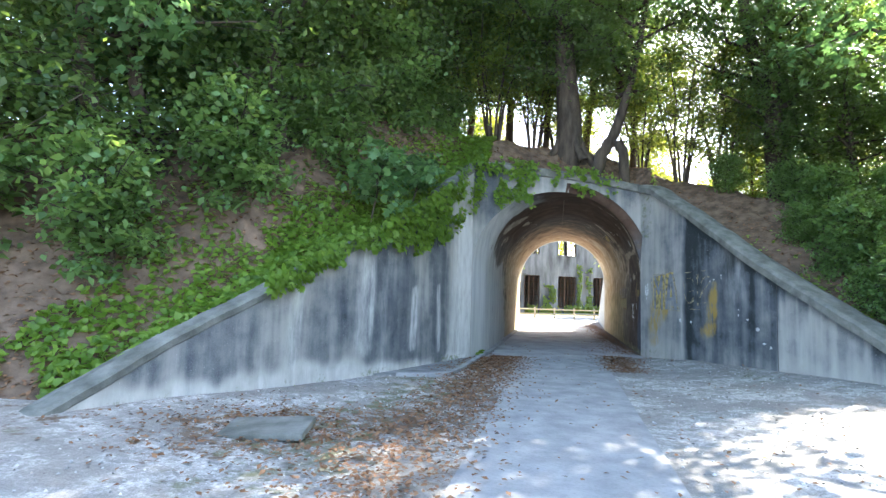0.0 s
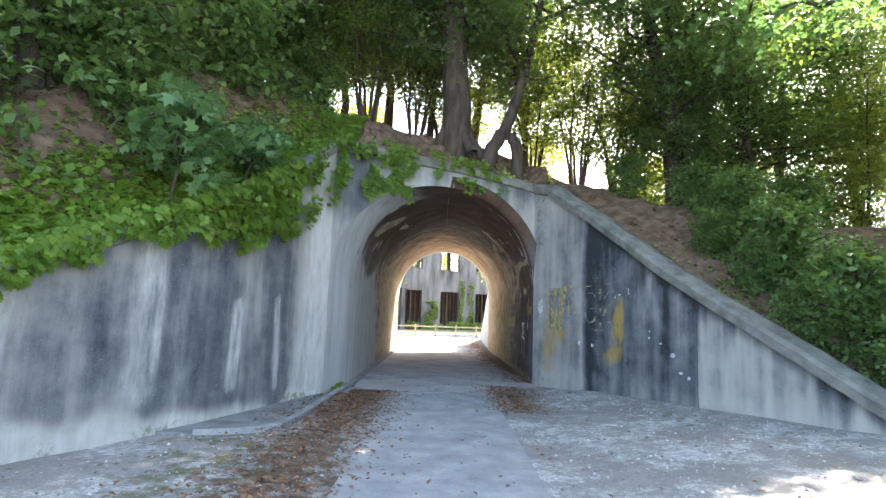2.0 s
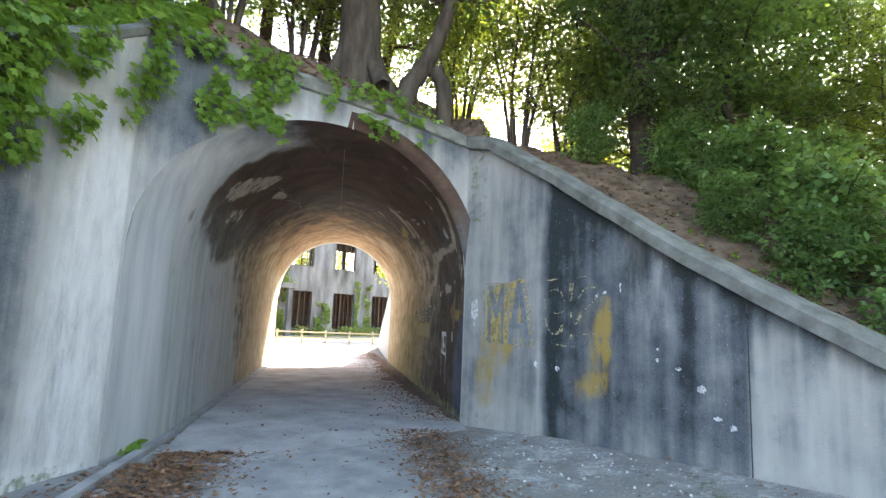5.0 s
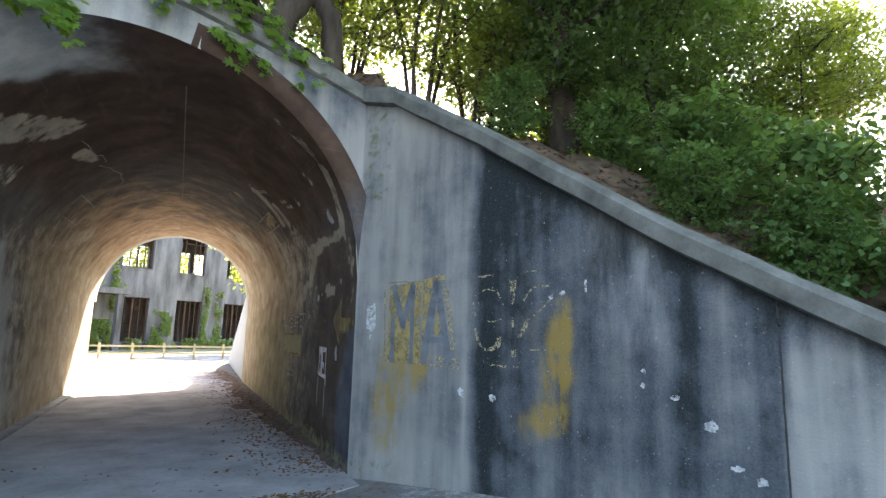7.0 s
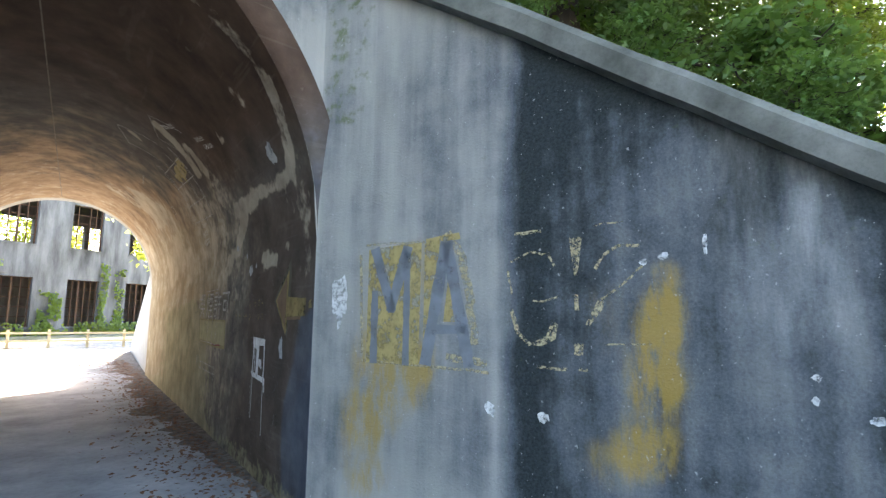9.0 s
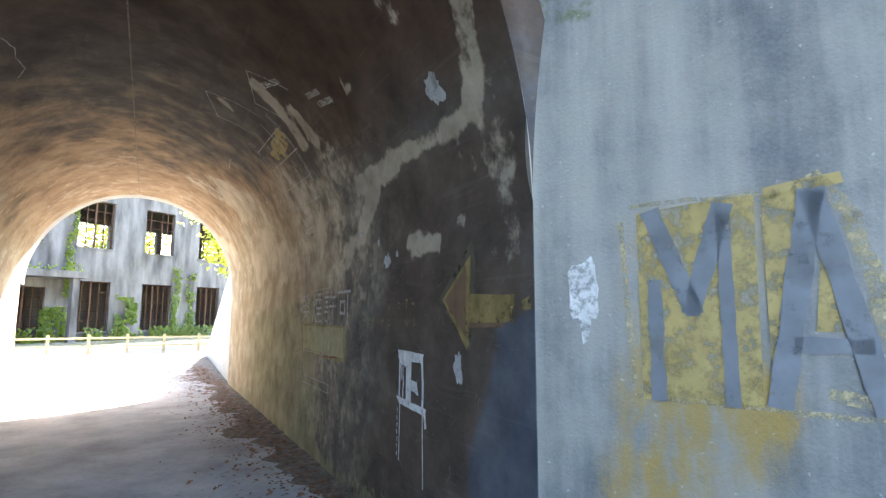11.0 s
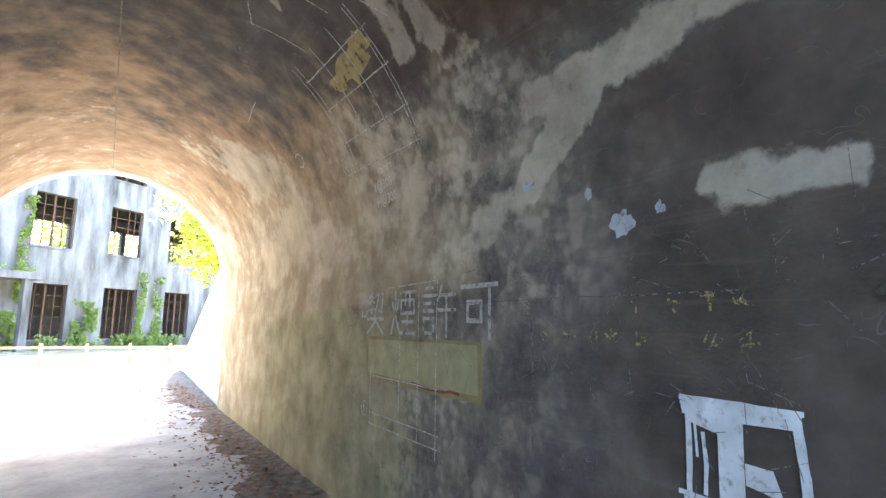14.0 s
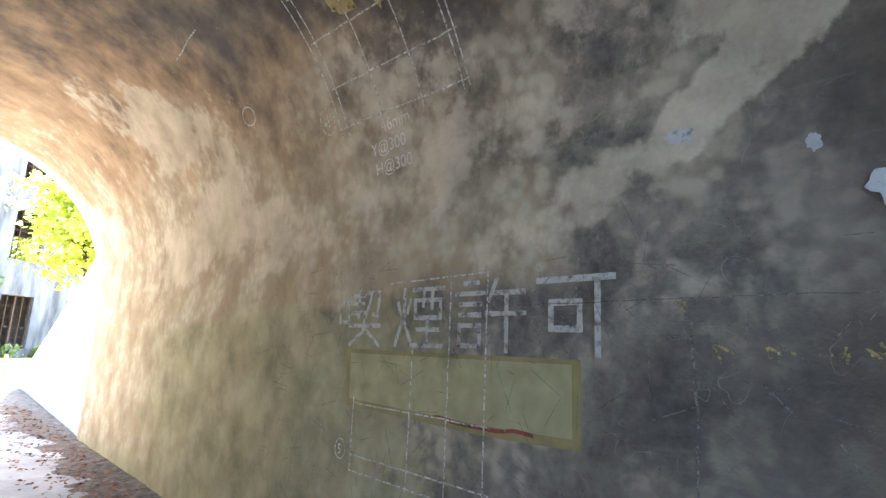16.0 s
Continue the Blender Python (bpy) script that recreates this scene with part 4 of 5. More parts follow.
def ivy():
    rng = np.random.default_rng(3)
    pts, nr = [], []
    low = [(-7.4, 9), (-7.2, 1.3), (-6.2, 1.75), (-5.4, 2.1), (-4.8, 2.3), (-4.0, 2.25), (-3.2, 2.6), (-2.6, 2.85), (-2.1, 3.2), (-1.6, 3.55), (-1.0, 3.8), (-0.55, 3.95), (0.0, 4.25), (0.5, 4.5)]
    lx = [p[0] for p in low]
    lz = [p[1] for p in low]
    for x in np.linspace(-4.35, 1.6, 780):
        y, top = front_y(x), front_top(x)
        e = 0.04
        tx, ty = 2 * e, front_y(x + e) - front_y(x - e)
        ln = math.hypot(tx, ty)
        nx, ny = ty / ln, -tx / ln
        key = y if x < X_LEFT else -1.6 + (x + 2.2) * 0.55
        zb = float(np.interp(key, lx, lz)) + 0.28 * fbm(x * 2.5, y * 2.5, 7) + 0.12 * fbm(x * 9, y * 9, 1)
        if x > -0.9:
            zb = top - 0.28 + 0.35 * fbm(x * 2.0, 0.5, 7) + 0.15 * fbm(x * 7, 3)
        dens = 11 if x < -2.6 else (6.5 if x < -0.4 else 6.5 * smooth01((1.5 - x) / 1.4))
        step = ln / (2 * e) * 5.35 / 700
        m = rng.poisson(max(0.0, (top + 0.34 - zb)) * step * dens * 95)
        for _ in range(m):
            z = zb + (top + 0.34 - zb) * rng.random()
            if fbm(x * 2.4, z * 2.4, y * 2.4) < -0.02 and x > -2.65:
                continue
            d = 0.07 + 0.16 * rng.random() * (1.0 if x < X_LEFT else 0.5)
            pts.append((x + nx * d, y + ny * d, z))
            nr.append((nx * 0.9, ny * 0.9, 0.55))
    me = leaf_mesh("ivy", pts, 0.098, M_LEAF_IVY, rng, "maple", 1.2, nr)
    tagged(new("ivy", me), "thick green ivy hanging over the curved wall", "ivy", kind="stuff")
    # creeping cover on the bank behind the curved wall
    pts, nr = [], []
    for _ in range(24000):
        x = rng.uniform(-6.6, -2.0)
        if x < -4.7 and rng.random() < 0.6:
            continue
        d = abs(rng.normal()) * 1.5
        y = float(np.interp(x, [-7.2, -5.3] + LX[1:], [-10.6, -9.75] + LY[1:])) + 0.25 + d
        if fbm(x * 0.9, y * 0.9, 2) < -0.25 - 0.4 * (x > -4.5) or y > 1.0:
            continue
        pts.append((x, y, COVER(x, y) + 0.02 + 0.1 * rng.random()))
        nr.append((0.2, -0.4, 0.8))
    me = leaf_mesh("ground_cover", pts, 0.10, M_LEAF_IVY, rng, "lobed", 0.3, nr)
    tagged(new("ground_cover", me), "creeping green vines covering the bank", "ground cover", kind="stuff")
    pts, nr = [], []
    for _ in range(11000):
        x = rng.uniform(2.2, 7.5)
        y = float(np.interp(x, LX + [8.0], LY + [-8.0])) + 0.42 + abs(rng.normal()) * (0.35 + 0.3 * smooth01(x - 3.4))
        if fbm(x * 1.2, y * 1.2, 6) < -0.1 or x < 2.9 and rng.random() < 0.6:
            continue
        pts.append((x, y, COVER(x, y) + 0.02 + 0.1 * rng.random()))
        nr.append((-0.2, -0.4, 0.8))
    me = leaf_mesh("weeds", pts, 0.085, M_LEAF_IVY, rng, "oval", 0.2, nr)
    tagged(new("weeds", me), "low green weeds along the sloping coping", "weeds", kind="stuff")


BANK = bpy.data.objects["embankment"]


def COVER(x, y):
    hit, p, _, _ = BANK.ray_cast((x, y, 30), (0, 0, -1))
    return p.z if hit else 0.0


ivy()
SAPLING = make_tree(31, 1.5, 0.3, 0.8, 620, 0.2, M_LEAF_MAPLE, (0.5, -0.4), 0.025, 12, "maple", 0.18, 4, 0.3)
SAPLING.name = "sapling"
for k, (x, y, s) in enumerate([(-3.75, -4.5, 0.8), (-3.25, -3.4, 0.62)]):
    ob = SAPLING if k == 0 else copy_thing(SAPLING, Matrix())
    ob.matrix_basis = pose(x, y, COVER(x, y + 0.2) + 0.1, 0, 0, 100 * k)
    ob.scale = (s, s, s)
    tagged(ob, "pale green maple sapling growing over the wall", "sapling", "saplings")


def litter():
    rng = np.random.default_rng(8)
    pts = []
    while len(pts) < 14000:
        u = rng.random()
        if u < 0.5:
            x, y = rng.normal(-1.6, 0.38), -1.2 - 10 * rng.random() ** 1.6
        elif u < 0.62:
            x, y = rng.normal(-3.0, 0.8), rng.normal(-8.9, 0.7)
        elif u < 0.72:
            x, y = rng.normal(1.15, 0.25), rng.uniform(-3, 0)
        elif u < 0.95:
            x, y = 1.84 - abs(rng.normal()) * 0.42, rng.uniform(0.6, 16)
        else:
            x, y = rng.uniform(-3, 4), rng.uniform(-13, 2)
        if x < front_x_left(y) + 0.15 or x > 1.82 and y > 0:
            continue
        pts.append((x, y, max(ground_z(x, y), 0.018) + 0.008 + 0.012 * rng.random()))
    me = leaf_mesh("fallen_leaves", pts, 0.058, M_LITTER, rng, "oval", 0.0, np.tile((0, 0, 1.6), (len(pts), 1)))
    tagged(new("fallen_leaves", me), "dry brown fallen leaves scattered on the ground", "leaves", kind="stuff")


def pebbles():
    """Loose stones on the sandy ground beside the path."""
    rng = np.random.default_rng(17)
    verts, faces = [], []
    while len(faces) < 8 * 4200:
        if rng.random() < 0.62:
            x, y = rng.uniform(0.85, 4.6), -0.6 - 10 * rng.random() ** 1.3
            if x > float(np.interp(-y, [0.0, 0.97, 2.4, 4.1, 5.9, 20], [2.0, 2.6, 3.3, 4.1, 5.0, 9.0])):
                continue
        else:
            x, y = rng.uniform(-4.4, -1.05), rng.uniform(-12, -1.7)
            if x < front_x_left(y) + 0.1:
                continue
        r = 0.006 + 0.014 * rng.random() ** 3
        z = ground_z(x, y) + r * 0.3
        o, q = len(verts), rng.uniform(0.7, 1.3, 6)
        verts += [(x + r * q[0], y, z), (x, y + r * q[1], z), (x - r * q[2], y, z), (x, y - r * q[3], z), (x, y, z + r * 0.7 * q[4]), (x, y, z - r)]
        faces += [(o + k, o + (k + 1) % 4, o + 4) for k in range(4)] + [(o + (k + 1) % 4, o + k, o + 5) for k in range(4)]
    m, nt, b = mat("loose_stone", 0.9)
    n = nt.nodes.new("ShaderNodeNewGeometry")
    nt.links.new(blend(nt, n.outputs["Random Per Island"], (0.10, 0.095, 0.085), (0.62, 0.61, 0.59)), b.inputs["Base Color"])
    tagged(new("pebbles", mesh_from("pebbles", verts, faces, m)), "small grey and white pebbles on the sandy ground", "pebbles", kind="stuff")


def front_x_left(y):
    if y > -1.6:
        return -1.9
    return float(np.interp(y, LY[:9], LX[:9]))


def bank_litter():
    rng = np.random.default_rng(9)
    pts = []
    while len(pts) < 14000:
        x = rng.uniform(-8, 8)
        y = float(np.interp(x, LX, LY)) + 0.3 + rng.random() ** 1.5 * 5
        pts.append((x, y, COVER(x, y) + 0.01 + 0.02 * rng.random()))
    me = leaf_mesh("bank_litter", pts, 0.075, M_LITTER, rng, "oval", 0.0, np.tile((0, -0.3, 1.4), (len(pts), 1)))
    tagged(new("bank_litter", me), "dry brown leaves lying on the bank", "leaves", kind="stuff")


M_LITTER = plain("dry_leaf", (0.12, 0.055, 0.025), (0.32, 0.18, 0.10), 9.0, 0.9)
litter()
pebbles()
bank_litter()


# ---------------------------------------------------------------- building, fence and trees beyond the tunnel
BD = Vector((0.82, 0.57, 0)).normalized()
BN = Vector((BD.y, -BD.x, 0))
BO = Vector((0, 38, 0))


def bp(s, z, d=0.0):
    """A place on the far building's face: metres along, up, out."""
    return tuple(BO + BD * s + BN * d + Vector((0, 0, z)))


def quad_box(verts, faces, s0, s1, z0, z1, d0, d1):
    o = len(verts)
    verts += [bp(s, z, d) for d in (d0, d1) for s, z in ((s0, z0), (s1, z0), (s1, z1), (s0, z1))]
    faces += [tuple(o + i for i in f) for f in ((0, 3, 2, 1), (4, 5, 6, 7), (0, 1, 5, 4), (1, 2, 6, 5), (2, 3, 7, 6), (3, 0, 4, 7))]


def pierced(openings, s0, s1, z0, z1, d0, d1):
    """A thick wall with real openings, made of stacked pieces."""
    ss = sorted({s0, s1, *[o[0] for o in openings], *[o[1] for o in openings]})
    zs = sorted({z0, z1, *[o[2] for o in openings], *[o[3] for o in openings]})
    verts, faces = [], []
    hole = lambda s, z: any(a < s < b and c < z < e for a, b, c, e in openings)
    for i in range(len(ss) - 1):
        run = None
        for j in range(len(zs)):
            solid = j < len(zs) - 1 and not hole((ss[i] + ss[i + 1]) / 2, (zs[j] + zs[j + 1]) / 2)
            if solid and run is None:
                run = zs[j]
            if not solid and run is not None:
                quad_box(verts, faces, ss[i], ss[i + 1], run, zs[j], d0, d1)
                run = None
    return verts, faces


def far_building():
    house = new("power_station")
    tagged(house, "derelict grey concrete building with barred empty windows", "building")
    cols = [(-20.6, -18.6), (-16.4, -14.4), (-12.3, -10.3), (-4.35, -2.25), (-0.2, 1.9), (3.9, 5.85), (8.0, 10.0), (12.1, 14.1)]
    opens = [(a, b, z0, z1) for a, b in cols for z0, z1 in ((0.5, 3.45), (5.45, 8.3), (10.0, 12.4))]
    opens += [(-7.3, -5.8, 0.3, 3.0), (-8.9, -7.9, 0.6, 3.0), (-7.2, -6.15, 5.5, 7.6)]
    v, f = pierced(opens, -24, 18, -0.3, 13.6, -0.35, 0.0)
    w = new("wall", mesh_from("facade", v, f, M_FACADE))
    w.parent = house
    v, f = pierced([(a - 0.9, b + 0.9, z0, z1) for a, b in cols for z0, z1 in ((5.45, 8.3), (10.0, 12.4))], -24, 18, -0.3, 13.6, -9.0, -8.7)
    w = new("wall", mesh_from("rear_wall", v, f, M_FACADE))
    w.parent = house
    for a, b in ((-24, -23.7), (17.7, 18)):
        v, f = [], []
        quad_box(v, f, a, b, -0.3, 13.6, -8.7, -0.35)
        new("wall", mesh_from("end_wall", v, f, M_FACADE)).parent = house
    for z in (4.5, 9.2):
        v, f = [], []
        quad_box(v, f, -23.7, 17.7, z, z + 0.3, -8.7, -0.36)
        new("floor_slab", mesh_from("floor_slab", v, f, M_DARK)).parent = house
    v, f = [], []
    quad_box(v, f, -24.3, 18.3, 13.6, 13.9, -9.3, 0.3)
    new("roof", mesh_from("roof", v, f, M_FACADE)).parent = house
    v, f = [], []
    quad_box(v, f, -9.3, -4.5, 3.5, 3.85, 0.0, 1.8)
    new("canopy", mesh_from("canopy", v, f, M_FACADE)).parent = house
    for s in (-9.0, -5.3):
        v, f = [], []
        quad_box(v, f, s, s + 0.35, -0.2, 3.5, 1.3, 1.65)
        new("pillar", mesh_from("pillar", v, f, M_FACADE)).parent = house
    rng = random.Random(3)
    for a, b, z0, z1 in opens:
        win = new("window")
        win.parent = house
        n = max(3, int((b - a) / 0.42))
        bars = []
        for i in range(n + 1):
            s = a + 0.04 + (b - a - 0.08) * i / n
            if rng.random() < 0.12 and 0 < i < n:
                continue
            t = 0.035 if i in (0, n) else (0.05 if i == n // 2 else 0.018)
            bars.append((s - t, s + t, z0, z1, -0.22, -0.16))
        for i in range(6):
            z = z0 + 0.03 + (z1 - z0 - 0.06) * i / 5
            bars.append((a, b, z - 0.02, z + 0.02, -0.25, -0.215))
        for q in bars:
            v, f = [], []
            quad_box(v, f, *q)
            new("bar", mesh_from("bar", v, f, M_RUST)).parent = win
        v, f = [], []
        quad_box(v, f, a - 0.08, b + 0.08, z0 - 0.1, z0 - 0.004, 0.004, 0.07)
        new("sill", mesh_from("sill", v, f, M_FACADE)).parent = house
    nprng = np.random.default_rng(4)
    pts, nr = [], []
    for s0, s1, za, zb, n in [(-1.9, -0.5, 0, 2.6, 900), (-4.9, -4.4, 0, 8.0, 800), (1.9, 2.5, 0, 4.6, 500), (3.0, 3.7, 0.4, 4.4, 400), (-6.0, -5.0, 0, 1.9, 700), (-10, 9, 0, 0.75, 2600), (-9.3, -4.5, 3.7, 4.3, 400), (-14, -13, 0, 6, 500)]:
        for _ in range(n):
            s, z = nprng.uniform(s0, s1), za + (zb - za) * nprng.random() ** 1.3
            if fbm(s * 1.3, z * 0.8, 2) < -0.1:
                continue
            pts.append(bp(s, z, 0.05 + (1.6 if 3.6 < za else 0.5 if zb < 1 else 0.15) * nprng.random()))
            nr.append((BN.x, BN.y, 0.5))
    me = leaf_mesh("creeper", pts, 0.17, M_LEAF_BACK, nprng, "lobed", 0.8, nr)
    tagged(new("creeper", me), "bright green creeper climbing the grey building", "creeper", kind="stuff")


far_building()


def fence():
    f = new("fence")
    tagged(f, "low pale wooden post and rail fence", "fence")
    post = None
    for i in range(-9, 12):
        x = -0.42 + 1.33 * i
        if post is None:
            post = part("post", box_bm(-0.05, -0.05, -0.1, 0.05, 0.05, 0.74, 0.012), M_FENCE, f)
            post.location = (x, 24, 0)
        else:
            p = new("post", post.data)
            p.parent = f
            p.location = (x, 24 + 0.02 * math.sin(i * 7), 0)
    for z in (0.60, 0.28):
        part("rail", box_bm(-12.5, 23.9, z - 0.04, 14.2, 23.945, z + 0.04, 0.01), M_FENCE, f)


fence()
# Overexposed sunlight is painted into this pale yellow leaf colour.
M_LEAF_SUN = leaf_mat("sun_painted_leaf", (0.20, 0.28, 0.04), (0.40, 0.46, 0.09), (0.80, 0.82, 0.14))
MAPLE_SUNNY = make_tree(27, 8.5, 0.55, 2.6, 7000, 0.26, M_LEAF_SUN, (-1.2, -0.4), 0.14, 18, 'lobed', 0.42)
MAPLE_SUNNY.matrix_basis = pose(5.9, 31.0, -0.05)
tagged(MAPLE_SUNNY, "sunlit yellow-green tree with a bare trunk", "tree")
# Out of view; added to break the sunlight at the exit into dapples.
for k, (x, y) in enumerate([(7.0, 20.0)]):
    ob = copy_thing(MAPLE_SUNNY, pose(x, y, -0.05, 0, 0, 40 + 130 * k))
    tagged(ob, "unseen leafy tree added beside the exit to dapple the sunlight", "tree")
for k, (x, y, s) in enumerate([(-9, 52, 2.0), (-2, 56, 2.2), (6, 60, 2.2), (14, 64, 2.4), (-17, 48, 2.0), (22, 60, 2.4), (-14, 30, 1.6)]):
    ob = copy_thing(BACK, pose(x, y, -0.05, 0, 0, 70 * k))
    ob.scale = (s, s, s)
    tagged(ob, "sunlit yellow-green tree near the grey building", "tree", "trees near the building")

# ---------------------------------------------------------------- gutter, kerb, cover
def strip(name, a, b, z, thick, material, label, cat):
    """A band between two lines of equal length."""
    out = [p for p in a] + [p for p in reversed(b)]
    return slab(name, out, z, thick, material, label, cat)


M_GUTTER = plain("wet_gutter", (0.15, 0.155, 0.155), (0.32, 0.325, 0.32), 3.0, 0.8, 0.5, 0.006)
gl = [(front_x_left(y) - 0.02, y) for y in (-4.9, -4.7, -4.4, -3.8, -3.1, -2.6, -2.1, -1.62)]
gr = [(-3.0, -4.9), (-2.5, -4.7), (-2.22, -4.4), (-2.12, -3.8), (-2.10, -3.1), (-2.08, -2.6), (-2.06, -2.1), (-2.04, -1.62)]
strip("gutter", gl, gr, 0.012, 0.1, M_GUTTER, "shallow dark concrete gutter along the wall", "gutter")
gi = [(x + 0.11, y) for x, y in gr]
strip("kerb", [(x + 0.002, y) for x, y in gr] + [(-1.99, 0.3), (-1.97, 11.4)], gi + [(-1.86, 0.3), (-1.80, 11.4)], 0.055, 0.15, M_PATH, "narrow worn concrete kerb beside the gutter", "kerb")
cover = part("drain_cover", box_bm(-0.42, -0.32, 0.0, 0.42, 0.32, 0.07, 0.008), M_COPING)
cover.matrix_basis = pose(-3.08, -9.03, 0.015, 2.5, -2, 14)
tagged(cover, "loose square concrete drain cover on the ground", "drain cover")


M_MOULD = plain("leaf_mould", (0.07, 0.058, 0.046), (0.27, 0.23, 0.19), 12.0, 0.95, 0.9, 0.02)


def drift():
    """Leaf mould swept against the foot of the wall."""
    verts, n = [], 260
    for i in range(n):
        y = 0.8 + 18.8 * i / (n - 1)
        wd = 0.16 + 0.62 * smooth01((y - 1.5) / 4) * max(0.25, 0.7 + 0.9 * fbm(y * 0.9, 4)) + 0.16 * fbm(y * 5, 1)
        x1 = 1.9 + 0.035 * max(0, y - 11.4)
        for k in range(7):
            f = k / 6
            verts.append((x1 - wd * f, y, 0.016 + 0.03 * (1 - f) ** 1.5 * (1 + 0.6 * fbm(y * 4, f * 3, 2)) - (0.02 if k == 6 else 0)))
    tagged(new("leaf_mould", mesh_from("leaf_mould", verts, grid_faces(n, 7, flip=True), M_MOULD, smooth=True)), "dark leaf mould drifted against the tunnel wall", "leaf mould", kind="stuff")


drift()

# ---------------------------------------------------------------- paint and chalk
def paint(name, colour, wear, scale=22.0, rough=0.75, dark=0.7):
    """Old paint, broken by noise; wear 0 keeps it whole."""
    m, nt, b = mat(name, rough)
    v = spot(nt)
    c = blend(nt, cloud(nt, v, 8, 5), tuple(k * dark for k in colour), colour)
    nt.links.new(c, b.inputs["Base Color"])
    tr = nt.nodes.new("ShaderNodeBsdfTransparent")
    mx = nt.nodes.new("ShaderNodeMixShader")
    keep = calc(nt, "MULTIPLY", cloud(nt, v, scale, 6, 0.7, wear - 0.12, wear + 0.12), calc(nt, "ADD", cloud(nt, v, 3.0, 4, 0.6, 0.2, 0.6), 0.4, True), True)
    nt.links.new(keep, mx.inputs[0])
    nt.links.new(tr.outputs[0], mx.inputs[1])
    nt.links.new(b.outputs[0], mx.inputs[2])
    nt.links.new(mx.outputs[0], nt.nodes["Material Output"].inputs["Surface"])
    return m


P_WHITE = paint("white_paint", (0.80, 0.82, 0.84), 0.34)
P_GREYWHITE = paint("faded_white_paint", (0.46, 0.45, 0.43), 0.40, dark=0.85)
P_YELLOW = paint("faded_yellow_paint", (0.46, 0.36, 0.15), 0.42, 12)
P_LETTER = paint("letter_grey_paint", (0.20, 0.22, 0.25), 0.30, 12)
P_CREAM = paint("flaking_cream_paint", (0.50, 0.43, 0.27), 0.50, 34)
P_ARROW = paint("arrow_yellow_paint", (0.32, 0.245, 0.10), 0.36, 11, dark=0.45)
P_BROWN = paint("red_brown_paint", (0.20, 0.125, 0.08), 0.30, 9)
P_OLIVE = paint("olive_paint", (0.29, 0.25, 0.115), 0.2, 8)
P_KHAKI = paint("khaki_paint", (0.38, 0.355, 0.20), 0.2, 7)
P_CHALK = paint("chalk", (0.74, 0.72, 0.68), 0.47, 60)
P_NAVY = paint("blue_grey_paint", (0.11, 0.10, 0.07), 0.36, 10)


def bore_map(lift):
    def go(u, v):
        s = 1 - v / (2 * ZC + math.pi * 1.935)
        x, z = bore_point(s, u)
        n = Vector((-0.05 - x, 0, max(ZC, z) * 0 + (ZC - z if z > ZC else 0))).normalized()
        return (x + n.x * lift, u, z + n.z * lift)
    return go


WX, WY = LX[13:], LY[13:]


def wing_map(lift):
    def go(u, v):
        x = float(np.interp(-u, [-k for k in WY], WX))
        return (x - 0.87 * lift, u - 0.49 * lift, v)
    return go


